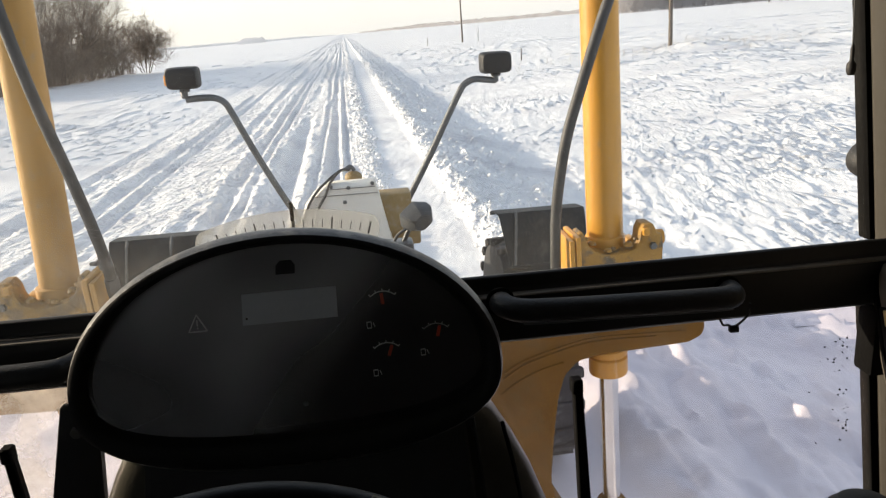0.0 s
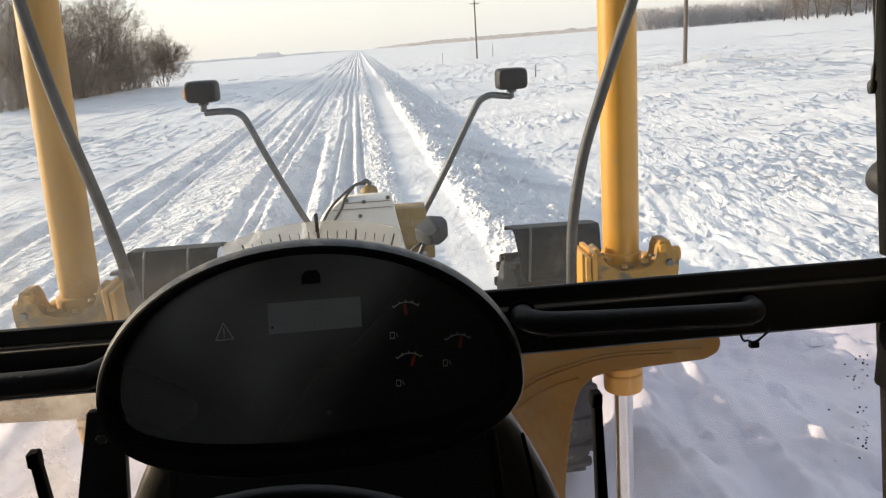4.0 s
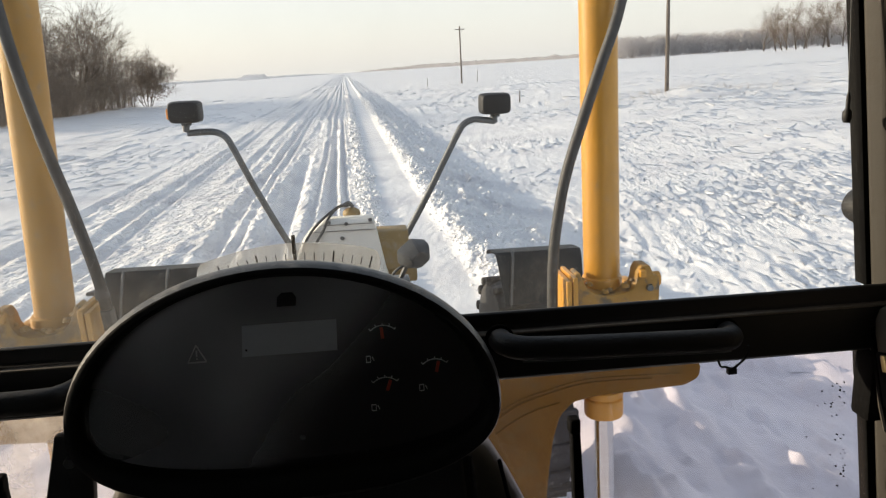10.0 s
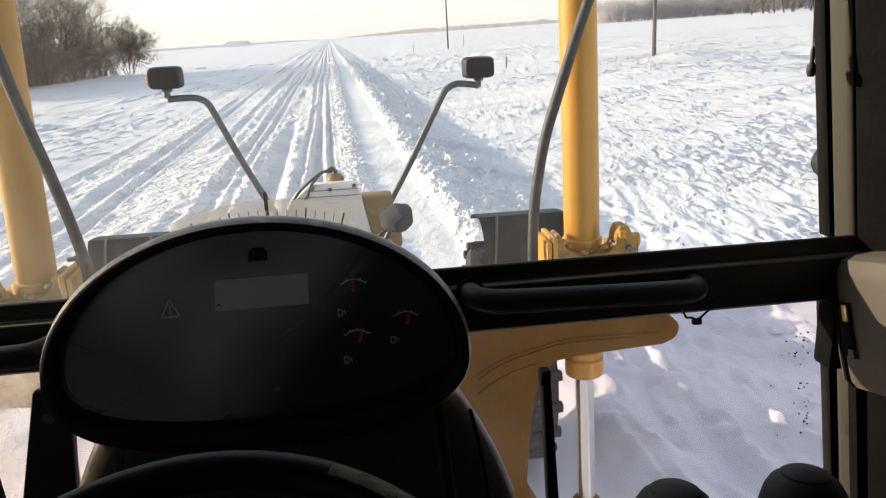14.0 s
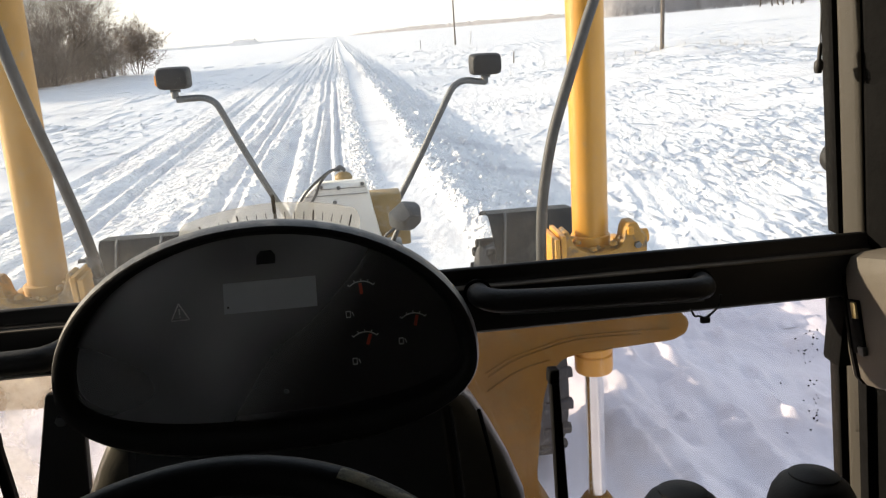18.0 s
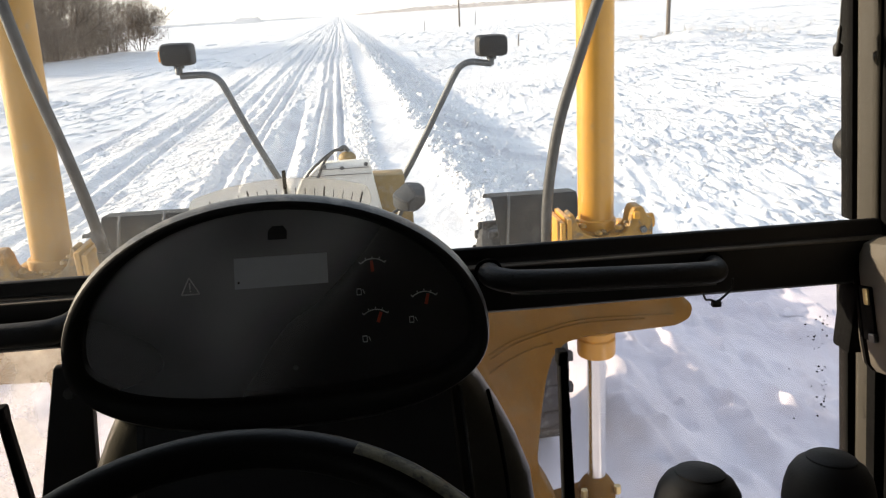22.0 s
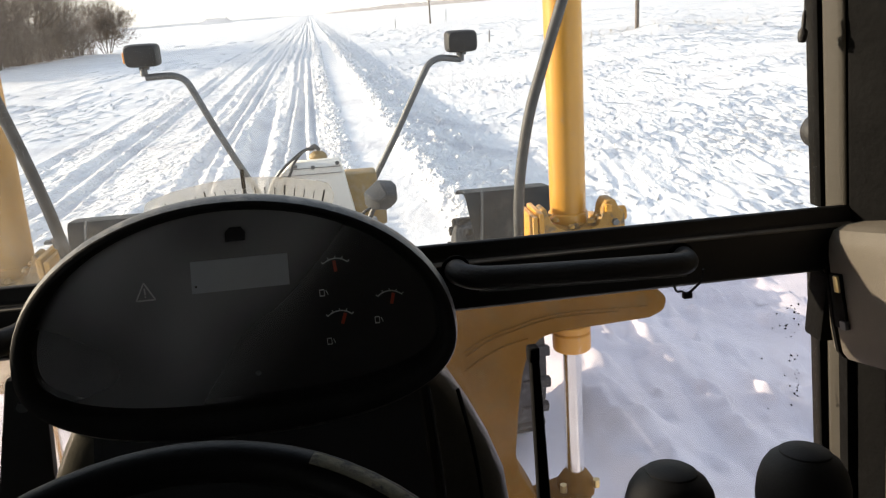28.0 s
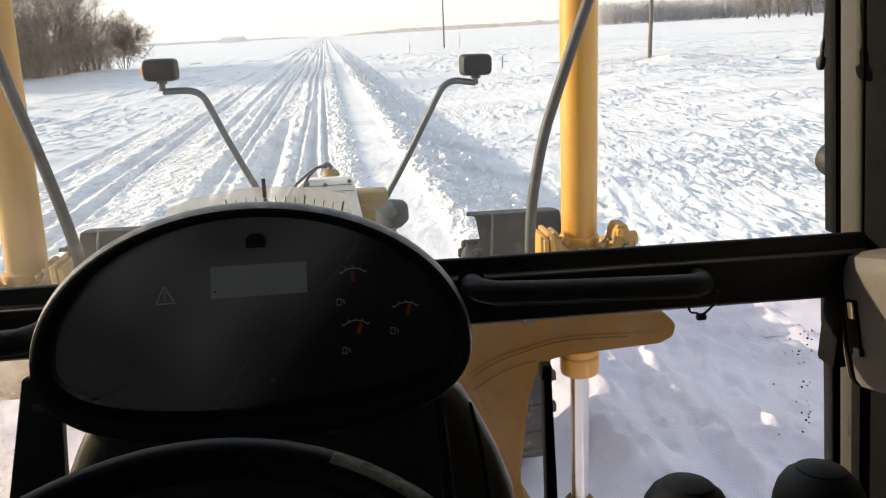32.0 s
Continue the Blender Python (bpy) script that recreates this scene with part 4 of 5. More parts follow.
def lift_cylinder(side):
    right = side > 0
    x = 0.757 if right else -0.965

    def at(z):                                           # the left one leans inwards
        return (x if right else -0.957 + 0.055 * (z - 2.2), 2.35, z)
    dz = -0.022 * side
    root = thing("lift_cylinder", (x, 2.35, 0.95), "yellow hydraulic lift cylinder with a chromed rod" if right else "yellow hydraulic lift cylinder, dusty, with a chromed rod",
                 "hydraulic cylinder", "blade lift cylinders", lean=False)
    paint = YELLOW if right else YELLOW_PALE
    part("barrel", tube([at(1.70 + dz), at(2.3), at(3.45)], 0.0585, 32, curved=False), paint, root)
    part("end_cap", lathe([(0.05, 0), (0.066, 0.006), (0.066, 0.05), (0.05, 0.056)], at(3.45), sides=28), paint, root)
    part("gland_collar", lathe([(0.05, 0), (0.064, 0.006), (0.066, 0.012), (0.066, 0.066), (0.060, 0.072), (0.066, 0.078), (0.066, 0.098), (0.058, 0.105)], at(1.640 + dz + 0.022), sides=32), paint, root)
    part("rod", tube([at(1.05), at(1.72)], 0.032, 24, curved=False), CHROME, root)
    part("ball_socket", lathe([(0.0, -0.07), (0.045, -0.06), (0.068, -0.02), (0.07, 0.02), (0.05, 0.055), (0.035, 0.075)], at(1.08), sides=20), YELLOW_SHADED, root)
    for dx in (-0.062, 0.062):
        part("socket_bolt", lathe([(0.0, 0.03), (0.013, 0.03), (0.014, 0.0)], (at(1.1)[0] + dx, 2.30, 1.10), sides=6), BRASS, root)
    # the trunnion yoke that carries the barrel
    zy = 2.066 + dz
    cradle = [(-0.120, zy - 0.09), (-0.120, zy + 0.138), (-0.106, zy + 0.143), (-0.098, zy + 0.118), (-0.086, zy + 0.092), (-0.066, zy + 0.074), (-0.04, zy + 0.063), (0.0, zy + 0.058), (0.035, zy + 0.061), (0.064, zy + 0.072),
              (0.076, zy + 0.096), (0.080, zy + 0.124), (0.091, zy + 0.146), (0.120, zy + 0.146), (0.134, zy + 0.112), (0.150, zy + 0.108), (0.152, zy + 0.07), (0.146, zy - 0.09)]
    part("trunnion_yoke", prism([(x + side * px, z) for px, z in cradle], "y", 2.235, 2.31, 0.005, 2), YOKE if right else YOKE_PALE, root)
    for k in range(9):                                   # clots of frozen dirt in the saddle
        w = 0.010 + 0.006 * math.sin(k * 2.3)
        part("dirt_clot", lathe([(0.0, -0.4 * w), (w, -0.1 * w), (0.8 * w, 0.5 * w), (0.3 * w, 0.8 * w), (0.0, 0.85 * w)], (x + side * (-0.09 + 0.0225 * k), 2.262 + 0.012 * math.sin(k * 1.7), zy + 0.066 + 0.05 * abs(k / 4 - 0.95) ** 2.2), sides=9), YOKE_PALE if not right else YOKE, root)
    part("boss", block(x + side * 0.094 - 0.010, x + side * 0.094 + 0.010, 2.22, 2.25, zy + 0.112, zy + 0.136, 0.003), paint, root)
    part("trunnion_ring", lathe([(0.058, -0.03), (0.065, -0.026), (0.066, 0.0), (0.064, 0.008), (0.058, 0.012)], (x, 2.35, zy + 0.085), sides=28), paint, root)
    part("rear_yoke", prism([(x + side * px, z - 0.09) for px, z in cradle], "y", 2.39, 2.45, 0.004, 2), paint, root)
    for dx, h in ((-0.148, 0.0), (-0.128, 0.01)):
        part("yoke_rib", block(x + side * dx - 0.008, x + side * dx + 0.008, 2.21, 2.36, zy - 0.1, zy + 0.125 + h, 0.002, 1), paint, root)
    pin_turn = Matrix.Rotation(radians(90), 4, "Y")
    part("pin_head", lathe([(0.0, -0.012), (0.022, -0.012), (0.024, 0.0), (0.024, 0.02), (0.0, 0.022)], (x + side * 0.154, 2.30, zy + 0.082), pin_turn, 16), paint, root)
    part("pin_bolt", lathe([(0.0, 0.012), (0.011, 0.012), (0.012, 0.0)], (x + side * 0.118, 2.235, zy + 0.075), Matrix.Rotation(radians(90), 4, "X"), 6), GREY_METAL, root)


both(lift_cylinder)

hose_r = thing("hydraulic_hose", (0.56, 2.25, 2.08), "thick black rubber hydraulic hose rising beside a cylinder", "hose", "hydraulic hoses")
part("hose", tube([(0.80, 2.27, 3.06), (0.765, 2.25, 2.95), (0.722, 2.25, 2.832), (0.664, 2.25, 2.66), (0.617, 2.25, 2.51), (0.588, 2.25, 2.355), (0.576, 2.25, 2.23), (0.574, 2.25, 2.08), (0.576, 2.27, 1.9)], 0.0165, 14), HOSE, hose_r)
part("hose_fitting", tube([(0.580, 2.27, 1.93), (0.576, 2.25, 2.03)], 0.021, 6, curved=False), GREY_METAL, hose_r)
hose_l = thing("hydraulic_hose", (-0.77, 2.25, 2.1), "thick black rubber hydraulic hose rising beside a cylinder", "hose", "hydraulic hoses")
part("hose", tube([(-0.955, 2.27, 3.2), (-0.930, 2.25, 3.03), (-0.905, 2.25, 2.866), (-0.868, 2.25, 2.68), (-0.819, 2.25, 2.482), (-0.785, 2.25, 2.325), (-0.768, 2.25, 2.215), (-0.755, 2.27, 2.02)], 0.0165, 14), HOSE, hose_l)
part("hose_clamp", join(tube([(-0.777, 2.25, 2.255), (-0.771, 2.25, 2.225)], 0.0205, 12, curved=False), block(-0.815, -0.785, 2.24, 2.26, 2.236, 2.246, 0.002)), GREY_METAL, hose_l)
part("hose_fitting", tube([(-0.758, 2.26, 2.06), (-0.765, 2.25, 2.19)], 0.021, 8, curved=False), GREY_METAL, hose_l)


def headlight(side):
    right = side > 0
    root = thing("headlight", (0.24 if right else -0.42, 5.0, 1.62), "black headlamp with an amber side lens on a bent steel stalk", "headlight", "headlights on stalks")
    if right:
        path = [(0.22, 5.0, 1.63), (0.435, 5.0, 1.995), (0.57, 5.0, 2.243), (0.665, 5.0, 2.415), (0.705, 5.0, 2.47), (0.77, 5.0, 2.498), (0.85, 5.0, 2.490), (0.91, 5.0, 2.482)]
        cx, cz = 0.912, 2.595
    else:
        path = [(-0.40, 5.0, 1.60), (-0.54, 5.0, 1.868), (-0.678, 5.0, 2.16), (-0.775, 5.0, 2.385), (-0.815, 5.0, 2.46), (-0.875, 5.0, 2.493), (-0.96, 5.0, 2.497), (-1.045, 5.0, 2.494)]
        cx, cz = -1.045, 2.625
    part("stalk", tube(path, 0.021, 14, 6), GREY_METAL, root)
    part("foot_plate", block(path[0][0] - 0.05, path[0][0] + 0.05, 4.95, 5.05, 1.58, 1.64, 0.006), GREY_METAL, root)
    part("swivel", join(lathe([(0.012, 0), (0.022, 0.005), (0.022, 0.05), (0.014, 0.06)], (cx - 0.005, 5.0, cz - 0.125), sides=14), block(cx - 0.03, cx + 0.03, 4.985, 5.015, cz - 0.085, cz - 0.065, 0.004)), GREY_METAL, root)
    loops = []
    for y, k, e in ((4.925, 0.80, 3.0), (4.93, 0.90, 4.0), (4.95, 0.97, 5.0), (4.99, 1.0, 6.0), (5.05, 1.0, 6.0), (5.07, 0.97, 6.0)):
        loop = []
        for i in range(32):
            a = 2 * math.pi * i / 32
            c, s = math.cos(a), math.sin(a)
            loop.append(Vector((cx + 0.1 * k * abs(c) ** (2 / e) * (1 if c >= 0 else -1), y, cz + 0.068 * k * abs(s) ** (2 / e) * (1 if s >= 0 else -1))))
        loops.append(loop)
    part("housing", rings(loops), BLACK, root)
    part("front_lens", block(cx - 0.088, cx + 0.088, 5.07, 5.08, cz - 0.055, cz + 0.055, 0.004), LENS, root)
    ax = cx + side * 0.084
    part("side_lens", block(ax - 0.020, ax + 0.020, 5.0 if right else 4.936, 5.04 if right else 5.02, cz - 0.040, cz + 0.026, 0.008, 3), AMBER, root, "amber side marker lens")


both(headlight)

hood = thing("valve_cover", (MID, 4.6, 1.5), "cream-white sheet metal cover on the frame's nose", "machine cover")
loops = []
for z, xl, xr, y0, y1 in ((1.50, -0.46, 0.165, 4.30, 5.0), (1.70, -0.415, 0.128, 4.34, 4.9), (1.83, -0.365, 0.103, 4.37, 4.75), (1.92, -0.30, 0.086, 4.40, 4.66), (1.975, -0.235, 0.074, 4.415, 4.58), (1.998, -0.205, 0.068, 4.45, 4.54)):
    loops.append([Vector(q) for q in ((xl, y0, z), (xr, y0, z), (xr, y1, z), (xl, y1, z))])
bm = rings(loops)
bmesh.ops.bevel(bm, geom=bm.edges[:], offset=0.004, segments=2, affect="EDGES")
part("cover", bm, WHITE_PAINT, hood)
part("panel_line", block(-0.225, 0.069, 4.408, 4.418, 1.9685, 1.9715, 0), GREY_METAL, hood, smooth=False)
part("panel_line", block(-0.285, 0.083, 4.396, 4.404, 1.9345, 1.9365, 0), GREY_METAL, hood, smooth=False)
for x, z in ((-0.188, 1.985), (0.052, 1.988), (-0.088, 1.972), (-0.115, 1.893), (-0.31, 1.86)):
    part("bolt", lathe([(0.0, 0.014), (0.011, 0.014), (0.013, 0.0)], (x, 4.415 - max(1.975 - z, 0) * 0.28, z), Matrix.Rotation(radians(78), 4, "X"), 8), GREY_METAL, hood)
part("filler_cap", lathe([(0.05, -0.07), (0.052, 0), (0.055, 0.010), (0.048, 0.028), (0.03, 0.042), (0.0, 0.046)], (-0.055, 4.62, 1.985), sides=22), OCHRE, hood, "ochre domed cap")
for k in (0, 1):
    part("cable", tube([(-0.075, 4.60, 2.045), (-0.12 - 0.01 * k, 4.53 + 0.03 * k, 2.060 - 0.012 * k), (-0.19, 4.45, 2.028 - 0.025 * k), (-0.27 + 0.05 * k, 4.40, 1.965 - 0.02 * k), (-0.33 + 0.06 * k, 4.36, 1.88 - 0.01 * k), (-0.37 + 0.07 * k, 4.32, 1.76)], 0.0078, 8), HOSE, hood, "black cable")
part("cable_elbow", tube([(-0.10, 4.6, 2.045), (-0.07, 4.61, 2.062), (-0.045, 4.62, 2.035)], 0.013, 8), GREY_METAL, hood)

lampw = thing("work_lamp", (0.2, 3.35, 1.9), "small dark work lamp with a faceted housing on a bracket", "work lamp")
tilt = Matrix.Translation((0.224, 3.3, 2.036)) @ pose(0, 0, 0, 12, -26, 14)
loops = []
for d, k in ((-0.05, 0.55), (-0.03, 0.8), (0.0, 1.0), (0.035, 1.0)):
    loops.append([tilt @ Vector((0.082 * k * math.cos(a + 0.26), d * 1.3, 0.062 * k * math.sin(a + 0.26))) for a in (2 * math.pi * i / 6 for i in range(6))])
bm = rings(loops)
bmesh.ops.bevel(bm, geom=bm.edges[:], offset=0.005, segments=2, affect="EDGES")
part("housing", bm, LAMP_GREY, lampw)
part("bracket", join(bar_between((0.20, 3.33, 2.01), (0.15, 3.36, 1.9), 0.012), block(0.08, 0.2, 3.30, 3.42, 1.80, 1.92, 0.01)), GREY_METAL, lampw)
part("lamp_cable", tube([(0.21, 3.3, 2.0), (0.16, 3.28, 1.99), (0.12, 3.3, 1.95), (0.1, 3.35, 1.86)], 0.007, 8), HOSE, lampw)


def front_wheel(side):
    x = MID + side * 1.06
    root = thing("front_wheel", (x, 4.75, -0.06), "black grader front tyre with a worn block tread under a mudguard", "wheel", "front wheels", lean=False)
    turn = Matrix.Rotation(radians(90), 4, "Y")
    prof = [(0.34, -0.15), (0.42, -0.185), (0.56, -0.195), (0.70, -0.17), (0.73, -0.1), (0.735, 0), (0.73, 0.1), (0.70, 0.17), (0.56, 0.195), (0.42, 0.185), (0.34, 0.15)]
    tyre = part("tyre", lathe(prof, (x, 4.75, 0.70), turn, 40), RUBBER, root)
    blocks = None
    for k in range(44):
        a = 2 * math.pi * k / 44
        b = block(-0.185, -0.012, -0.030, 0.030, 0.70, 0.75, 0.006, 1) if k % 2 else block(0.012, 0.185, -0.030, 0.030, 0.70, 0.75, 0.006, 1)
        bmesh.ops.transform(b, matrix=Matrix.Translation((x, 4.75, 0.70)) @ Matrix.Rotation(a, 4, "X"), verts=b.verts)
        blocks = b if blocks is None else join(blocks, b)
    part("tread", blocks, RUBBER, tyre)
    part("rim", lathe([(0.0, -0.05), (0.12, -0.06), (0.2, -0.05), (0.3, -0.12), (0.35, -0.15), (0.35, 0.15), (0.3, 0.12), (0.2, 0.05), (0.12, 0.06), (0.0, 0.05)], (x, 4.75, 0.70), turn, 28), YELLOW_SHADED, root)


both(front_wheel)


def mudguard(side):
    x0, x1 = (0.765, 1.275) if side > 0 else (-1.425, -0.925)
    zt = 1.775 if side > 0 else 1.805
    root = thing("mudguard", ((x0 + x1) / 2, 4.6, 1.5), "dusty black mudguard with raised ribs above a front wheel", "mudguard", "front mudguards")
    prof = [(4.20, -0.30), (4.23, -0.16), (4.262, -0.03), (4.29, -0.004), (4.36, -0.010), (4.46, -0.022), (4.55, -0.045), (4.60, -0.07),
            (4.592, -0.082), (4.545, -0.058), (4.455, -0.036), (4.36, -0.024), (4.30, -0.02), (4.276, -0.036), (4.245, -0.16), (4.215, -0.30)]
    loops = []
    for (ya, za), (yb, zb) in zip(prof[:8], prof[:7:-1]):
        k = 0.04 * -za / 0.30 if ya < 4.32 else 0.0     # the flap narrows downwards on its inner side
        xa, xb = (x0 + k, x1) if side > 0 else (x0, x1 - k)
        loops.append([Vector(q) for q in ((xa, ya, zt + za), (xb, ya, zt + za), (xb, yb, zt + zb), (xa, yb, zt + zb))])
    bm = rings(loops)
    part("guard", bm, FENDER, root)
    for f in (0.2, 0.68):
        xx = x0 + (x1 - x0) * f
        b = prism([(y, zt + z) for y, z in ((4.188, -0.30), (4.218, -0.16), (4.25, -0.03), (4.283, 0.004), (4.30, -0.012), (4.265, -0.04), (4.232, -0.16), (4.202, -0.30))], "x", xx - 0.007, xx + 0.007, 0.003, 1)
        for v in b.verts:
            v.co.x += 0.10 * (v.co.z - zt)
        part("rib", b, GREY_METAL, root)
    mx = (x0 + x1) / 2
    part("stay", join(bar_between((mx, 4.5, zt - 0.05), (MID + side * 0.80, 4.55, 0.72), 0.02), block(mx - 0.05, mx + 0.05, 4.42, 4.56, zt - 0.075, zt - 0.05, 0.005)), GREY_METAL, root)
    if side > 0:
        for dx in (0.30, 0.33, 0.36):
            part("slot_rib", block(x0 + dx, x0 + dx + 0.009, 4.20, 4.235, zt - 0.24, zt - 0.15, 0.003, 1), GREY_METAL, root)


both(mudguard)

mir = thing("side_mirror", (0.88, 1.22, 2.55), "black rounded side mirror housing outside the cab", "mirror")
loops = []
for y, k in ((1.18, 0.5), (1.185, 0.85), (1.205, 1.0), (1.235, 0.9), (1.25, 0.55)):
    loops.append([Vector((0.880 + 0.055 * k * math.cos(a), y, 2.585 + 0.040 * k * math.sin(a))) for a in (2 * math.pi * i / 28 for i in range(28))])
part("housing", rings(loops), BLACK, mir)
part("arm", tube([(0.885, 1.22, 2.56), (0.875, 1.2, 2.46), (0.82, 1.08, 2.36), (0.74, 0.97, 2.36)], 0.011, 10), BLACK, mir)

# ---- the cab ----
def splay(bm, k=0.127):
    """The cab is wider at the sill than at the roof."""
    for v in bm.verts:
        s = 1 if v.co.x > MID else -1
        v.co.x -= s * k * (v.co.z - 2.52)
    return bm


cab_front = thing("wall_front", (MID, 0.93, 1.6), "black steel cab front with a broad crossbar between two windows", "wall", kind="structure")
E_R, E_L = 0.6835, -0.8835
part("crossbar", prism([(0.885, 2.465), (0.885, 2.5230), (0.888, 2.5250), (0.892, 2.5255), (0.896, 2.530), (0.8975, 2.5455), (0.902, 2.5475), (0.952, 2.531), (0.952, 2.459), (0.893, 2.459)], "x", E_L - 0.02, E_R + 0.02, 0.0015, 2), BLACK, cab_front)
part("crossbar_trim", prism([(0.8828, 2.5228), (0.8828, 2.5242), (0.8865, 2.5262), (0.892, 2.5268), (0.892, 2.5228)], "x", E_L, E_R + 0.004, 0.0005, 1), TRIM_EDGE, cab_front)
part("sill_panel", block(E_L - 0.1, E_R + 0.1, 0.90, 0.95, 1.45, 1.72, 0.006), BLACK, cab_front)
part("header", block(E_L + 0.06, E_R - 0.06, 0.86, 0.96, 3.26, 3.42, 0.01), BLACK, cab_front)
for s in (1, -1):
    xg = E_R if s > 0 else E_L
    part("gasket", splay(block(min(xg - s * 0.0145, xg + s * 0.020), max(xg - s * 0.0145, xg + s * 0.020), 0.926, 0.952, 2.537, 3.30, 0.003)), GASKET, cab_front)
    part("gasket", splay(block(min(xg - s * 0.0185, xg + s * 0.020), max(xg - s * 0.0185, xg + s * 0.020), 0.929, 0.952, 1.70, 2.463, 0.003)), GASKET, cab_front)
    part("gasket_lip", splay(block(min(xg - s * 0.002, xg + s * 0.020), max(xg - s * 0.002, xg + s * 0.020), 0.891, 0.928, 1.70, 2.461, 0.003)), GASKET, cab_front)
    part("gasket_corner", splay(block(min(xg - s * 0.0212, xg + s * 0.014), max(xg - s * 0.0212, xg + s * 0.014), 0.924, 0.9535, 2.394, 2.4655, 0.003)), GASKET, cab_front)


def window(name, z0, z1, label, material):
    root = thing(name, (MID, 0.936, z0), label, "window", kind="structure")
    pane = part("pane", splay(block(E_L + 0.004, E_R - 0.004, 0.933, 0.938, z0, z1, 0)), material, root, smooth=False)
    pane.visible_shadow = False
    return root


window("window_1", 2.533, 3.27, "wide upper front window of the cab, dusty along its foot", SCREEN)
low_window = window("window_2", 1.72, 2.466, "dusty lower front window of the cab", PANE_LOW)


rnd = random.Random(3)
specks = None
for k in range(38):
    z = 2.40 - 0.17 * rnd.random() ** 1.3
    x = 0.652 + 0.1 * (2.43 - z) * 0.9 - abs(rnd.gauss(0, 0.012)) - (0.03 if rnd.random() < 0.15 else 0)
    w, h = rnd.uniform(0.0003, 0.0013), rnd.uniform(0.0004, 0.0011)
    b = block(x - w, x + w, 0.9305, 0.9325, z - h, z + h, 0)
    bmesh.ops.rotate(b, cent=(x, 0.9315, z), matrix=Matrix.Rotation(rnd.uniform(0, 3), 3, "Y"), verts=b.verts)
    specks = b if specks is None else join(specks, b)
part("dirt_specks", specks, GASKET, low_window, "small black flecks of dirt on the glass", smooth=False)


def pillar(side):
    xg = E_R if side > 0 else E_L
    root = thing("wall_right_pillar" if side > 0 else "wall_left_pillar", (xg, 0.85, 1.5), "beige plastic covered cab pillar with stepped edges", "pillar", kind="structure")
    plan_a = [(-0.007, 0.93), (-0.008, 0.921), (0.000, 0.905), (0.003, 0.901), (0.007, 0.899), (0.009, 0.93)]
    plan_d = [(0.0105, 0.93), (0.0085, 0.896), (0.0265, 0.850), (0.029, 0.848), (0.031, 0.93)]
    plan_b = [(0.0325, 0.93), (0.0275, 0.846), (0.038, 0.828), (0.0425, 0.825), (0.047, 0.828), (0.05, 0.93)]
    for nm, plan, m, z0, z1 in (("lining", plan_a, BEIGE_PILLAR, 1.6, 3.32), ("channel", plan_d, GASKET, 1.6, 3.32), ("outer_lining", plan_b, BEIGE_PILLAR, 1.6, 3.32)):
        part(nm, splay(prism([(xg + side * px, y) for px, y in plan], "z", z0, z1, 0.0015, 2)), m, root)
    part("door_seal", splay(block(xg + side * 0.058 - 0.006, xg + side * 0.058 + 0.006, 0.815, 0.838, 1.6, 3.32, 0.004)), GASKET, root)
    part("door_edge", splay(block(min(xg + side * 0.08, xg + side * 0.13), max(xg + side * 0.08, xg + side * 0.13), 0.70, 0.82, 1.6, 3.32, 0.006)), DARK_TRIM, root)


both(pillar)


# unseen walls: the right closed to darken the cab, left opening lights the pod
def side_wall(side):
    x = (E_R if side > 0 else E_L) + side * 0.105
    root = thing("wall_right" if side > 0 else "wall_left", (x, 0.0, 1.5), "dark lined cab side wall", "wall", kind="structure")
    a, b = min(x, x + side * 0.04), max(x, x + side * 0.04)
    if side > 0:
        part("lining", splay(block(a, b, -0.78, 0.72, 1.48, 3.42, 0.004)), DARK_TRIM, root)
        return
    for nm, y0, y1, z0, z1 in (("lower_lining", -0.78, 0.72, 1.48, 2.45), ("upper_lining", -0.78, 0.72, 3.0, 3.42), ("rear_lining", -0.78, -0.4, 2.45, 3.0), ("front_lining", 0.1, 0.72, 2.45, 3.0)):
        part(nm, splay(block(a, b, y0, y1, z0, z1, 0.003)), DARK_TRIM, root)
    pane = part("pane", splay(block((a + b) / 2 - 0.003, (a + b) / 2 + 0.003, -0.4, 0.1, 2.45, 3.0, 0)), PANE, root, smooth=False)
    pane.visible_shadow = False


both(side_wall)
for nm, box6, m, lab, cat in (("floor", (-1.1, 0.9, -0.8, 0.95, 1.42, 1.5), DARK_TRIM, "dark rubber-matted cab floor", "floor"),
                              ("ceiling", (-1.05, 0.85, -0.8, 0.97, 3.4, 3.47), GREY_TRIM, "grey lined cab ceiling", "ceiling"),
                              ("wall_rear", (-1.1, 0.9, -0.85, -0.76, 1.45, 3.45), DARK_TRIM, "dark lined rear cab wall", "wall")):
    r = thing(nm, ((box6[0] + box6[1]) / 2, (box6[2] + box6[3]) / 2, box6[4]), lab, cat, kind="structure")
    part("lining", block(*box6, 0.01), m, r)


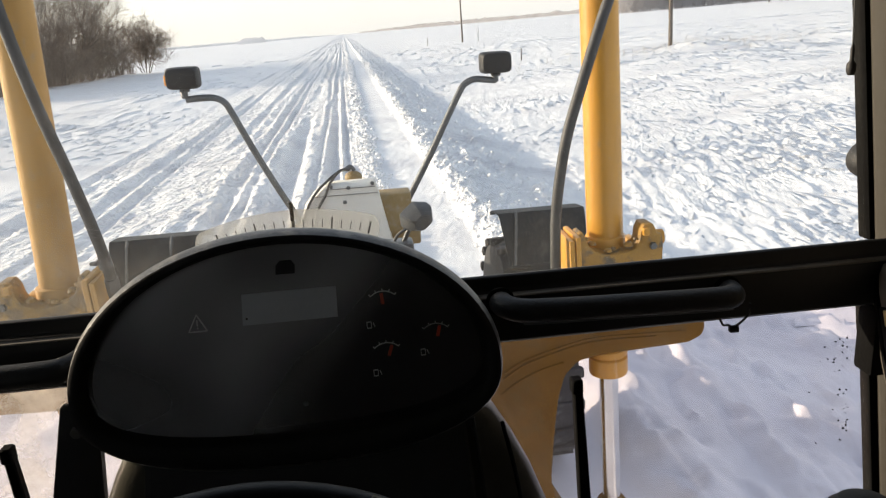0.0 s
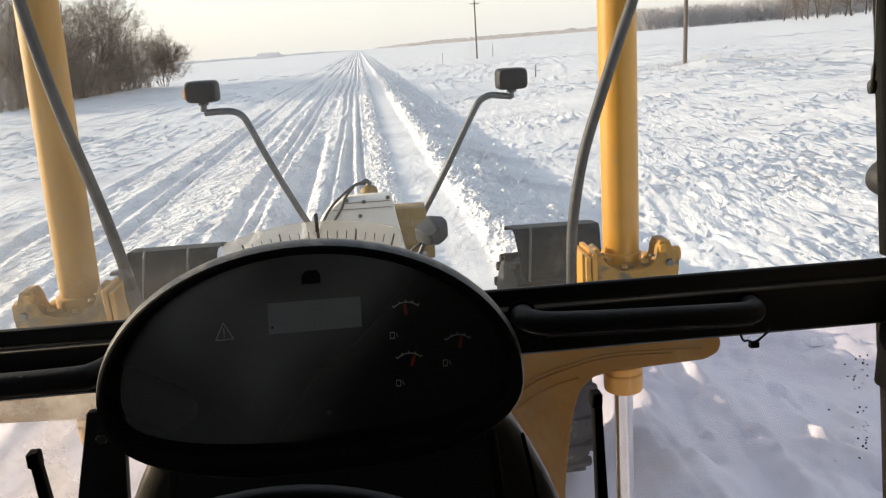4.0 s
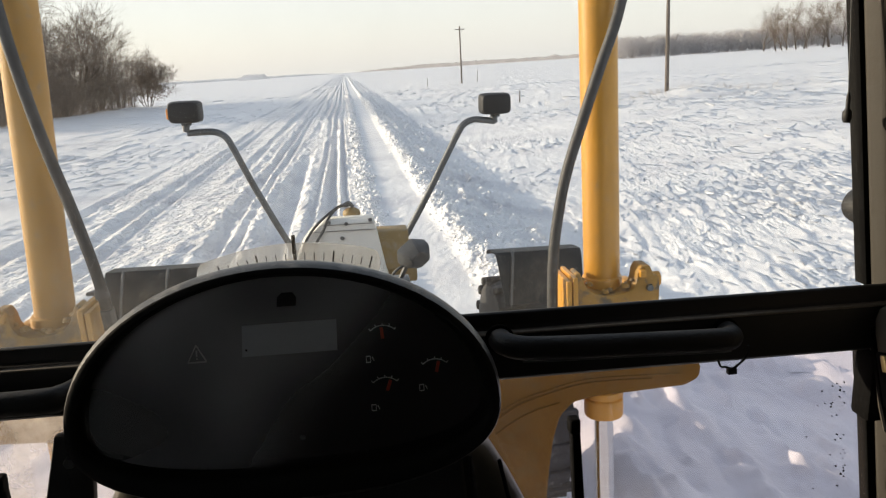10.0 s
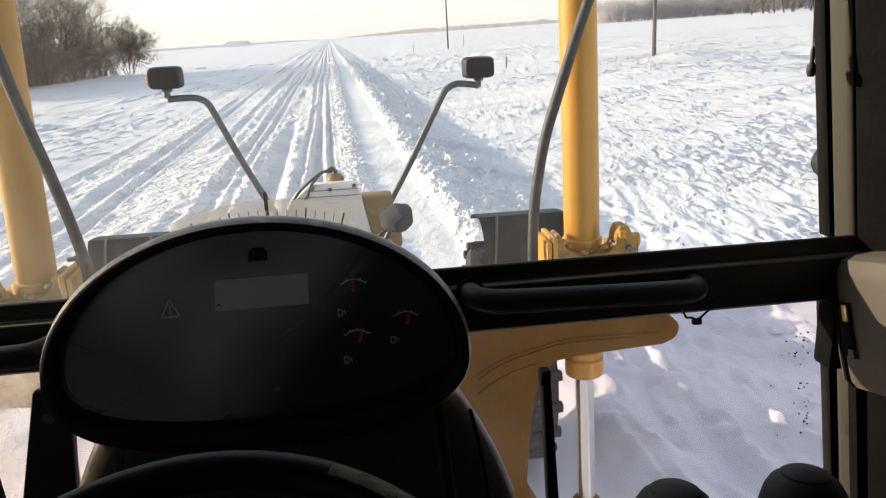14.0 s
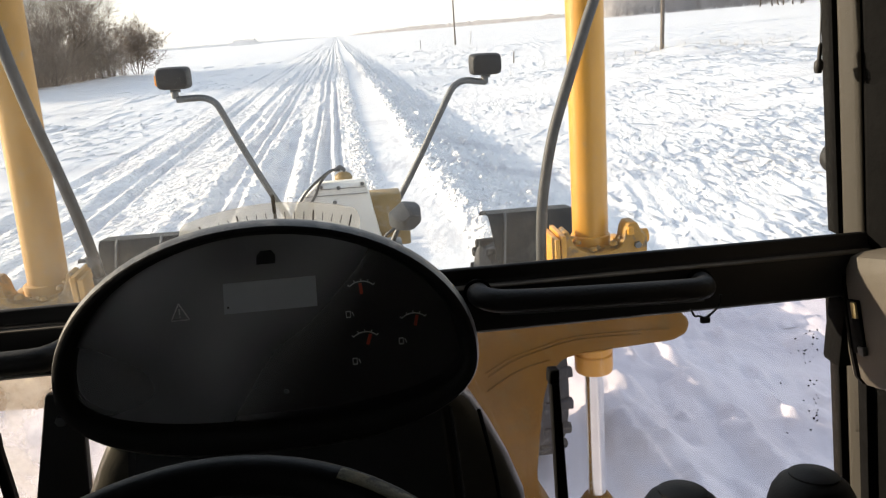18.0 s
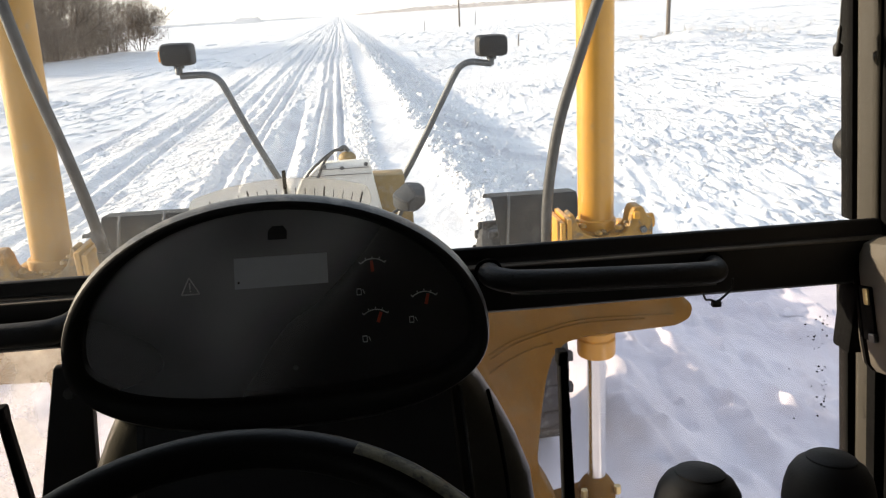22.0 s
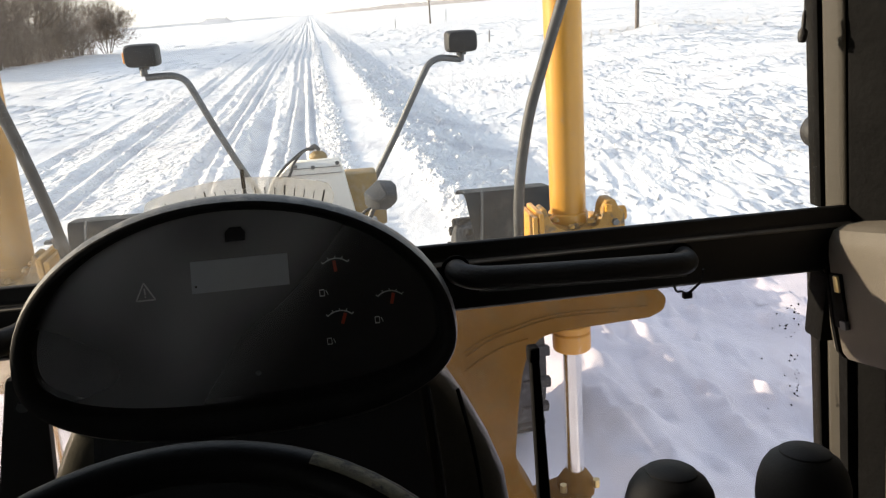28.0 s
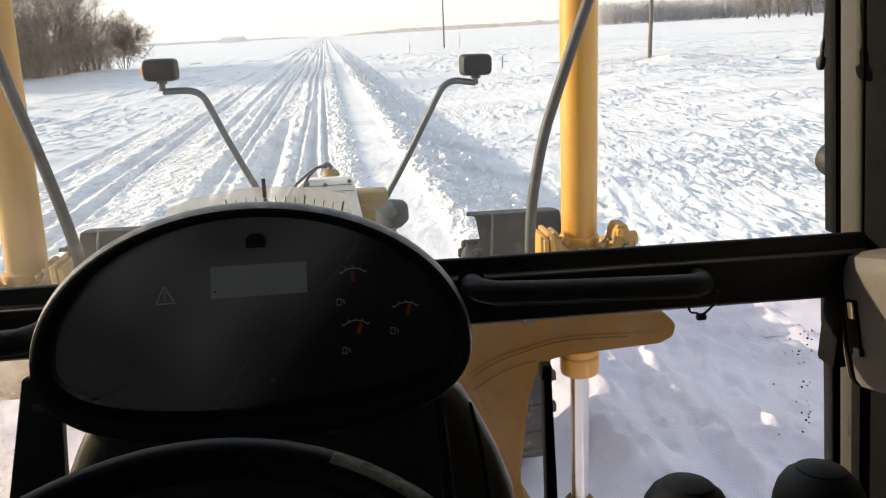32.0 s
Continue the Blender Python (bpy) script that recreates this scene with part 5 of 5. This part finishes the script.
# ---- things in the cab ----
def grab_handle(side):
    if side > 0:
        path = [(0.445, 0.90, 2.510), (0.445, 0.872, 2.511), (0.434, 0.852, 2.513), (0.40, 0.845, 2.515), (0.28, 0.844, 2.519), (0.20, 0.845, 2.522), (0.17, 0.850, 2.523), (0.152, 0.868, 2.524), (0.150, 0.90, 2.524)]
        zoff = -0.006
    else:
        path = [(-0.345, 0.90, 2.505), (-0.348, 0.868, 2.505), (-0.36, 0.845, 2.505), (-0.39, 0.836, 2.505), (-0.55, 0.834, 2.505), (-0.66, 0.836, 2.505), (-0.70, 0.85, 2.505), (-0.71, 0.88, 2.505), (-0.71, 0.90, 2.505)]
        zoff = -0.002
    path = [(x, y, z + zoff) for x, y, z in path]
    root = thing("grab_handle", path[0], "black rubber-covered grab handle on the crossbar", "grab handle", "grab handles")
    part("grip", tube(path, 0.0148, 18), GRIP, root)
    part("socket", lathe([(0.012, 0.0), (0.0185, 0.001), (0.0185, 0.004), (0.012, 0.006)], (path[0][0], 0.886, path[0][2]), Matrix.Rotation(radians(90), 4, "X"), 22), GASKET, root)
    part("socket", lathe([(0.012, 0.0), (0.0185, 0.001), (0.0185, 0.004), (0.012, 0.006)], (path[-1][0], 0.886, path[-1][2]), Matrix.Rotation(radians(90), 4, "X"), 22), GASKET, root)
    part("seam_cord", tube([(x, y - 0.0085, z - 0.0135 + 0.0015 * math.sin(i)) for i, (x, y, z) in enumerate(path[2:-2])], 0.0011, 6), GREY_METAL, root)


both(grab_handle)

tie = thing("cable_tie", (0.44, 0.87, 2.45), "black cable tie looped round the grab handle's end", "cable tie")
part("loop", tube([(0.455, 0.842, 2.500), (0.456, 0.844, 2.487), (0.450, 0.852, 2.472), (0.443, 0.857, 2.464), (0.434, 0.855, 2.468), (0.424, 0.848, 2.472), (0.416, 0.842, 2.485)], 0.0015, 6), BLACK, tie)
part("buckle", block(0.437, 0.449, 0.853, 0.861, 2.457, 2.465, 0.0015), BLACK, tie)
part("tail", bar_between((0.446, 0.857, 2.463), (0.450, 0.856, 2.469), 0.0016, 6), BLACK, tie)


def wiper(x0, x1, z_top, lab):
    root = thing("wiper_blade", (x1, 0.925, 1.9), lab, "wiper", "lower window wipers")
    part("blade", prism([(x0 - 0.0062, z_top), (x0 + 0.0062, z_top), (x1 + 0.012, 1.9), (x1 - 0.012, 1.9)], "y", 0.912, 0.926, 0.002, 1), GASKET, root)
    part("tip", block(x0 - 0.008, x0 + 0.007, 0.910, 0.928, z_top - 0.018, z_top + 0.003, 0.002, 1), GASKET, root)
    part("arm", bar_between(((x0 + x1) / 2, 0.908, (z_top + 1.9) / 2), (x1 + 0.01, 0.908, 1.8), 0.005), GREY_METAL, root)
    part("rubber_edge", prism([(x0 - 0.002, z_top), (x0 + 0.002, z_top), (x1 + 0.002, 1.9), (x1 - 0.002, 1.9)], "y", 0.925, 0.932, 0), GASKET, root)


wiper(0.256, 0.280, 2.382, "black wiper blade parked upright on the lower window")
wiper(-0.480, -0.456, 2.372, "black wiper blade parked upright on the lower window")

# ---- the instrument pod ----
POD_Z = 2.478


def pod_loop(k, y, low=1.0):
    loop = []
    for i in range(72):
        a = 2 * math.pi * i / 72
        c, s = math.cos(a), math.sin(a)
        if s >= 0:
            px, pz = 0.245 * c, 0.170 * s
        else:
            px, pz = 0.245 * math.copysign(abs(c) ** 0.80, c), 0.108 * low * math.copysign(abs(s) ** 0.84, s)
        lean_y = (pz * k) * 0.13
        loop.append(Vector((-0.106 + px * k, y + lean_y, POD_Z + pz * k)))
    return loop


pod = thing("instrument_pod", (-0.106, 0.83, 2.38), "large oval black instrument pod with gauges and a display", "instrument panel")
part("shell", rings([pod_loop(0.40, 0.932), pod_loop(0.56, 0.924), pod_loop(0.71, 0.905), pod_loop(0.845, 0.876), pod_loop(0.950, 0.846), pod_loop(0.990, 0.819), pod_loop(0.992, 0.811, 0.97),
                     pod_loop(0.985, 0.803, 0.93), pod_loop(0.974, 0.797, 0.885)], (True, False)), POD_SHELL, pod)
part("bezel", rings([pod_loop(0.975, 0.7965, 0.885), pod_loop(0.957, 0.794, 0.85), pod_loop(0.940, 0.794, 0.70), pod_loop(0.918, 0.798, 0.65), pod_loop(0.904, 0.808, 0.63), pod_loop(0.898, 0.822, 0.62)], (False, False)), BLACK_SHELL, pod, "matt black inner bezel")
part("face", rings([pod_loop(0.912, 0.821, 0.63), pod_loop(0.60, 0.8225, 0.63), pod_loop(0.2, 0.8235, 0.63)], (False, True)), FACE, pod)
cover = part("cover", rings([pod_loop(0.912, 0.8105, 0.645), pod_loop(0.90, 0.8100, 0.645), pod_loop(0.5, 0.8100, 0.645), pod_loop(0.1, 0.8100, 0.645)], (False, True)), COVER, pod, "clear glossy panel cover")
cover.visible_shadow = False


def on_face(x, z, d=0.0015):
    """A place on the pod's leaning face, d in front of it."""
    return Vector((x, 0.8222 + (z - POD_Z) * 0.13 - d, z))


def face_quad(corners, d=0.0015):
    bm = bmesh.new()
    front = [bm.verts.new(on_face(x, z, d)) for x, z in corners]
    back = [bm.verts.new(on_face(x, z, d - 0.0012)) for x, z in corners]
    bm.faces.new(front)
    bm.faces.new(back[::-1])
    n = len(corners)
    for i in range(n):
        bm.faces.new((front[i], front[(i + 1) % n], back[(i + 1) % n], back[i]))
    return bm


def face_line(a, b, w, d=0.0015):
    u = Vector((b[0] - a[0], b[1] - a[1])).normalized()
    s = Vector((-u.y, u.x)) * w / 2
    return face_quad([(a[0] - s.x, a[1] - s.y), (b[0] - s.x, b[1] - s.y), (b[0] + s.x, b[1] + s.y), (a[0] + s.x, a[1] + s.y)], d)


lcd = part("display", face_quad([(-0.1525, 2.5445), (-0.0475, 2.5445), (-0.0465, 2.5795), (-0.1505, 2.5795)], 0.0136), LCD, pod, "grey blank liquid crystal display", smooth=False)
part("display_pixel", face_quad([(-0.1485, 2.551), (-0.1465, 2.551), (-0.1465, 2.553), (-0.1485, 2.553)], 0.0142), FACE, lcd, smooth=False)
tri = [(-0.2015, 2.5615), (-0.2115, 2.5425), (-0.1915, 2.5425)]
sign = part("warning_sign", join(*[face_line(tri[i], tri[(i + 1) % 3], 0.0014, 0.0134) for i in range(3)]), MARK_GREY, pod, "pale printed warning triangle", smooth=False)
part("exclamation_mark", join(face_line((-0.2015, 2.5555), (-0.2015, 2.5485), 0.0014, 0.0134), face_line((-0.2015, 2.547), (-0.2015, 2.5455), 0.0014, 0.0134)), MARK_GREY, sign, smooth=False)
part("sensor_window", face_quad([(-0.111, 2.598), (-0.090, 2.598), (-0.089, 2.607), (-0.093, 2.613), (-0.105, 2.613), (-0.110, 2.608)], 0.0138), BLACK, pod, "small black light sensor window")


def gauge(x, z, sweep, label):
    """A small dial: scale arc with strokes and a red needle."""
    r = 0.0205
    arcs = [(x + r * math.sin(radians(a)), z - 0.012 + r * math.cos(radians(a))) for a in range(-42, 43, 7)]
    dial = part("dial", join(*[face_line(arcs[i], arcs[i + 1], 0.0009) for i in range(len(arcs) - 1)]), MARK_WHITE, pod, label, smooth=False)
    for a in (-42, -21, 0, 21, 42):
        o, i = r + 0.0028, r
        part("stroke", face_line((x + i * math.sin(radians(a)), z - 0.012 + i * math.cos(radians(a))), (x + o * math.sin(radians(a)), z - 0.012 + o * math.cos(radians(a))), 0.0009), MARK_WHITE, dial, smooth=False)
    a = radians(sweep)
    part("needle", face_line((x + 0.006 * math.sin(a), z - 0.012 + 0.006 * math.cos(a)), (x + 0.0185 * math.sin(a), z - 0.012 + 0.0185 * math.cos(a)), 0.0036, 0.003), NEEDLE, dial, smooth=False)


gauge(0.0045, 2.556, -4, "small dial with a red needle")
gauge(0.0625, 2.5125, 14, "small dial with a red needle")
gauge(0.0040, 2.4955, 20, "small dial with a red needle")
for x, z in ((-0.012, 2.526), (-0.009, 2.469), (0.0475, 2.488)):
    part("symbol", join(face_line((x - 0.004, z - 0.003), (x - 0.004, z + 0.004), 0.0008), face_line((x - 0.004, z + 0.004), (x + 0.001, z + 0.004), 0.0008), face_line((x + 0.001, z + 0.004), (x + 0.001, z - 0.003), 0.0008),
                        face_line((x + 0.001, z - 0.003), (x - 0.004, z - 0.003), 0.0008), face_line((x + 0.003, z + 0.003), (x + 0.005, z - 0.002), 0.0008)), MARK_GREY, pod, "faint white printed symbol", smooth=False)
part("warning_light", face_quad([(-0.219, 2.456), (-0.209, 2.456), (-0.209, 2.462), (-0.219, 2.462)]), DIM_RED, pod, "unlit dark red warning light", smooth=False)
for x, z in ((-0.094, 2.442), (-0.175, 2.551)):
    part("screw", lathe([(0.0, 0.0025), (0.0026, 0.0022), (0.0032, 0.0)], on_face(x, z, 0.001), Matrix.Rotation(radians(90), 4, "X"), 10), GREY_METAL, pod)

# the see-through angle scale behind the pod
gauge_plate = thing("angle_gauge", (-0.097, 0.955, 2.60), "frosted clear plastic angle scale with black strokes and a pointer", "angle gauge")
R_ARC, ARC_Z, ARC_X = 0.36, 2.644 - 0.36, -0.0973


def arc_at(x, dz, y=0.955):
    k = (x - ARC_X) / R_ARC
    return Vector((ARC_X + (R_ARC + dz) * math.sin(k), y, ARC_Z + (R_ARC + dz) * math.cos(k)))


bm = bmesh.new()
cols = [-0.232 + 0.251 * i / 56 for i in range(57)]
rows4 = []
for x in cols:
    end = min(x + 0.232, 0.019 - x)                      # rounded ends
    top = -0.004 - 0.016 * (1 - min(1.0, max(end, 0) / 0.016)) ** 2.2
    rows4.append([bm.verts.new(arc_at(x, dz, y)) for dz, y in ((-0.06, 0.956), (top, 0.956), (top, 0.958), (-0.06, 0.958))])
for a, b in zip(rows4, rows4[1:]):
    for i in range(4):
        bm.faces.new((a[i], a[(i + 1) % 4], b[(i + 1) % 4], b[i]))
bm.faces.new(rows4[0][::-1])
bm.faces.new(rows4[-1])
part("scale_plate", bm, SCALE_PLATE, gauge_plate)
for i in range(-10, 9):
    if i == 0:
        continue
    x, major = ARC_X + 0.01275 * i, i % 4 == 0
    a, b = arc_at(x, -0.0290 if major else -0.0268, 0.9545), arc_at(x, -0.0135 if major else -0.0165, 0.9545)
    part("stroke", bar_between(a, b, 0.0011 if major else 0.0006, 6), SCALE_INK, gauge_plate)
part("pointer", block(ARC_X - 0.0024, ARC_X + 0.0022, 0.945, 0.950, 2.628, 2.652, 0.001, 1), GASKET, gauge_plate, "black pointer")
part("pointer_stem", block(ARC_X - 0.0022, ARC_X + 0.0024, 0.945, 0.950, 2.600, 2.628, 0.001, 1), GREY_METAL, gauge_plate)

# pedestal under the pod, and the ribbed cowl behind it
column = thing("steering_pedestal", (-0.1, 0.8, 1.5), "black plastic steering pedestal below the instrument pod", "steering column")
loops = []
for z, hw, y0, y1 in ((1.5, 0.215, 0.64, 0.87), (2.2, 0.201, 0.735, 0.87), (2.335, 0.195, 0.790, 0.875), (2.425, 0.190, 0.822, 0.875)):
    loops.append([Vector(q) for q in ((MID + 0.007 - hw, y0, z), (MID + 0.007 + hw, y0, z), (MID + 0.007 + hw, y1, z), (MID + 0.007 - hw, y1, z))])
bm = rings(loops)
bmesh.ops.bevel(bm, geom=bm.edges[:], offset=0.012, segments=3, affect="EDGES")
part("casing", bm, BLACK, column)
part("edge_strip", tube([(MID + 0.199, 0.816, 2.40), (MID + 0.203, 0.786, 2.33), (MID + 0.209, 0.730, 2.18)], 0.003, 8), BLACK_SHELL, column)
for z in (2.22, 2.295):
    part("screw", lathe([(0.0, 0.003), (0.004, 0.0025), (0.005, 0.0)], (MID + 0.18, 0.735 + (z - 2.2) * 0.49 - 0.002, z), Matrix.Rotation(radians(90), 4, "X"), 10), GREY_METAL, column)
cowl = thing("cowl", (-0.1, 0.88, 1.55), "grained black rubber cowl behind the steering pedestal", "cowl")
loops = []
for z, hw in ((1.55, 0.32), (2.08, 0.312), (2.16, 0.308), (2.24, 0.298), (2.30, 0.277), (2.35, 0.254), (2.39, 0.232), (2.42, 0.20)):
    loops.append([Vector((MID + 0.009 + (hw - 0.009) * math.copysign(abs(math.cos(a)) ** 0.6, math.cos(a)), 0.868 + 0.045 * math.copysign(abs(math.sin(a)) ** 0.6, math.sin(a)), z)) for a in (2 * math.pi * i / 36 for i in range(36))])
part("cover", rings(loops), COWL, cowl)
part("side_seam", tube([(MID + 0.236, 0.826, 2.385), (MID + 0.252, 0.824, 2.30), (MID + 0.262, 0.823, 2.2), (MID + 0.268, 0.823, 2.0)], 0.0025, 6), GASKET, cowl)
strut = thing("window_strut", (-0.47, 0.9, 1.7), "flat black steel strut beside the lower window", "strut")
part("bar", prism([(-0.354, 2.43), (-0.400, 2.43), (-0.454, 2.22), (-0.540, 1.72), (-0.432, 1.72), (-0.376, 2.22)], "y", 0.90, 0.915, 0.004), BLACK, strut)
for z, x in ((2.395, -0.385), (1.80, -0.50)):
    part("bolt", lathe([(0.0, 0.006), (0.007, 0.006), (0.008, 0.0)], (x, 0.90, z), Matrix.Rotation(radians(90), 4, "X"), 6), GREY_METAL, strut)

# ---- steering wheel ----
wheel = thing("steering_wheel", (-0.103, 0.277, 2.39), "black steering wheel with a worn patch on its rim", "steering wheel")
wm = Matrix.Translation((-0.103, 0.277, 2.459)) @ Matrix.Rotation(radians(30), 4, "X")
RIM = 0.2


def rim_arc(a0, a1, r, n, tube_r, flat=1.0):
    loops = []
    for i in range(n):
        a = a0 + (a1 - a0) * i / (n - 1)
        loops.append([wm @ Vector(((RIM + tube_r * math.cos(b)) * math.cos(a), (RIM + tube_r * math.cos(b)) * math.sin(a), flat * tube_r * math.sin(b))) for b in (2 * math.pi * k / 14 for k in range(14))])
    return loops


full = rim_arc(0, 2 * math.pi * 71 / 72, RIM, 72, 0.0135)
part("rim", rings(full + [full[0]], (False, False)), WHEEL_RIM, wheel)
strip = []
for i in range(22):
    a = radians(26 + 40 * i / 21)
    strip.append([wm @ Vector(((RIM + q * math.cos(b)) * math.cos(a), (RIM + q * math.cos(b)) * math.sin(a), q * math.sin(b))) for q, b in [(0.0140, radians(52 + 6 * k)) for k in range(8)] + [(0.0125, radians(94 - 6 * k)) for k in range(8)]])
part("worn_patch", rings(strip), WORN, wheel, "worn pale patch on the rim")
for a in (180, 270, 0):
    w = radians(a)
    part("spoke", tube([wm @ Vector((0.045 * math.cos(w), 0.045 * math.sin(w), -0.03)), wm @ Vector((0.12 * math.cos(w), 0.12 * math.sin(w), -0.02)), wm @ Vector((0.195 * math.cos(w), 0.195 * math.sin(w), 0))], 0.011, 10), BLACK, wheel)
part("hub", lathe([(0.03, -0.07), (0.05, -0.05), (0.055, -0.02), (0.045, -0.008), (0.0, -0.005)], (0, 0, 0), wm, 26), BLACK, wheel)
part("hub_cap", lathe([(0.03, -0.006), (0.028, 0.0), (0.0, 0.003)], (0, 0, 0), wm, 22), BLACK_SHELL, wheel)
part("shaft", bar_between(wm @ Vector((0, 0, -0.06)), (MID, 0.70, 1.95), 0.028, 16), BLACK, wheel)


# ---- control levers ----
def lever(x, y, z, lab):
    root = thing("control_lever", (x + 0.01, y + 0.03, 2.2), lab, "lever", "control levers")
    turn = pose(0, 0, 0, -8, 3, 0)
    part("knob", lathe([(0.012, -0.055), (0.0185, -0.049), (0.0255, -0.034), (0.0300, -0.016), (0.0315, -0.002), (0.0308, 0.009), (0.0282, 0.019), (0.0235, 0.0268), (0.0165, 0.0315), (0.0085, 0.0335), (0.0, 0.034)], (x, y, z), turn, 36), KNOB, root)
    part("cap_disc", lathe([(0.0175, 0.0300), (0.0172, 0.0322), (0.0145, 0.0338), (0.0, 0.0350)], (x, y, z), turn, 26), KNOB, root)
    part("shaft", bar_between((x, y, z - 0.05), (x + 0.012, y + 0.03, 2.2), 0.006, 10), GREY_METAL, root)
    part("boot", lathe([(0.028, 0), (0.03, 0.01), (0.02, 0.02), (0.024, 0.03), (0.014, 0.04), (0.008, 0.06)], (x + 0.012, y + 0.03, 2.2), sides=18), RUBBER, root)


lever(0.217, 0.42, 2.489, "black ball-shaped control lever knob on a thin shaft")
lever(0.316, 0.42, 2.489, "black ball-shaped control lever knob on a thin shaft")
console = thing("lever_console", (0.28, 0.5, 1.5), "black plastic lever console below the control levers", "console")
part("casing", block(0.17, 0.42, 0.36, 0.56, 1.5, 2.205, 0.02, 3), BLACK, console)

# ---- the beige latch box on the pillar ----
box = thing("latch_box", (0.70, 0.78, 2.36), "beige plastic door latch box with a brass catch", "latch box")
bx = Matrix.Translation((0.6515, 0.868, 2.437)) @ Matrix.Rotation(radians(-4.8), 4, "Y") @ Matrix.Rotation(radians(-14), 4, "X")      # rises towards the rear


def box_loop(y, k, dx=0.0):
    """Across the box: flat inner face with rounded shoulders, y back from its front end."""
    pts = []
    for px, pz in ((0.17, -0.096), (0.022, -0.096), (0.009, -0.092), (0.002, -0.081), (0.0, -0.05), (0.0, 0.05), (0.003, 0.070), (0.011, 0.083), (0.027, 0.088), (0.17, 0.088)):
        pts.append(bx @ Vector((dx + px + (1 - k) * 0.05, -y, pz * k)))
    return pts


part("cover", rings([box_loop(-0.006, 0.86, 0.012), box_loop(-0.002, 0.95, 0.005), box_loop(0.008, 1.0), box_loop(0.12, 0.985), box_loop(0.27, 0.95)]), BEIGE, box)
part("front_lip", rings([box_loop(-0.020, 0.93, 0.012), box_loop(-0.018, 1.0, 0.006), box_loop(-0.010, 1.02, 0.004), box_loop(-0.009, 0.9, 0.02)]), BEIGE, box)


def box_block(y0, y1, z0, z1, x0=-0.004, x1=0.03):
    bm = block(x0, x1, -y1, -y0, z0, z1, 0.0015)
    bmesh.ops.transform(bm, matrix=bx, verts=bm.verts)
    return bm


part("lip_gap", rings([box_loop(-0.0092, 0.99, 0.006), box_loop(-0.0085, 1.008, 0.002), box_loop(-0.003, 1.008, 0.002), box_loop(-0.0025, 0.97, 0.01)]), GASKET, box, "dark gap behind the lip")
part("catch_slot", box_block(0.008, 0.032, -0.045, 0.028), GASKET, box, "black catch slot")
part("catch", box_block(0.020, 0.030, 0.004, 0.026, -0.007, 0.0), BRASS, box, "brass catch")
part("catch", box_block(0.022, 0.034, -0.046, -0.034, -0.007, 0.0), GREY_METAL, box, "steel catch")
part("hinge_block", block(0.650, 0.70, 0.875, 0.915, 2.36, 2.46, 0.006), GASKET, box, "black hinge block")
part("lower_stub", tube([(0.70, 0.755, 2.40), (0.705, 0.755, 2.30), (0.72, 0.755, 2.0)], 0.008, 10), BLACK, box)

hook = thing("cord_hook", (0.625, 0.925, 2.75), "small black hook hanging on a thin cord by the window", "hook")
part("cord", tube([(0.594, 0.915, 3.05), (0.605, 0.915, 2.88), (0.6095, 0.915, 2.80)], 0.0009, 6), GREY_METAL, hook)
part("hook_body", lathe([(0.0, -0.011), (0.004, -0.0105), (0.0058, -0.005), (0.0058, 0.003), (0.0026, 0.007), (0.0026, 0.022), (0.001, 0.028)], (0.610, 0.915, 2.772), sides=14), BLACK, hook)
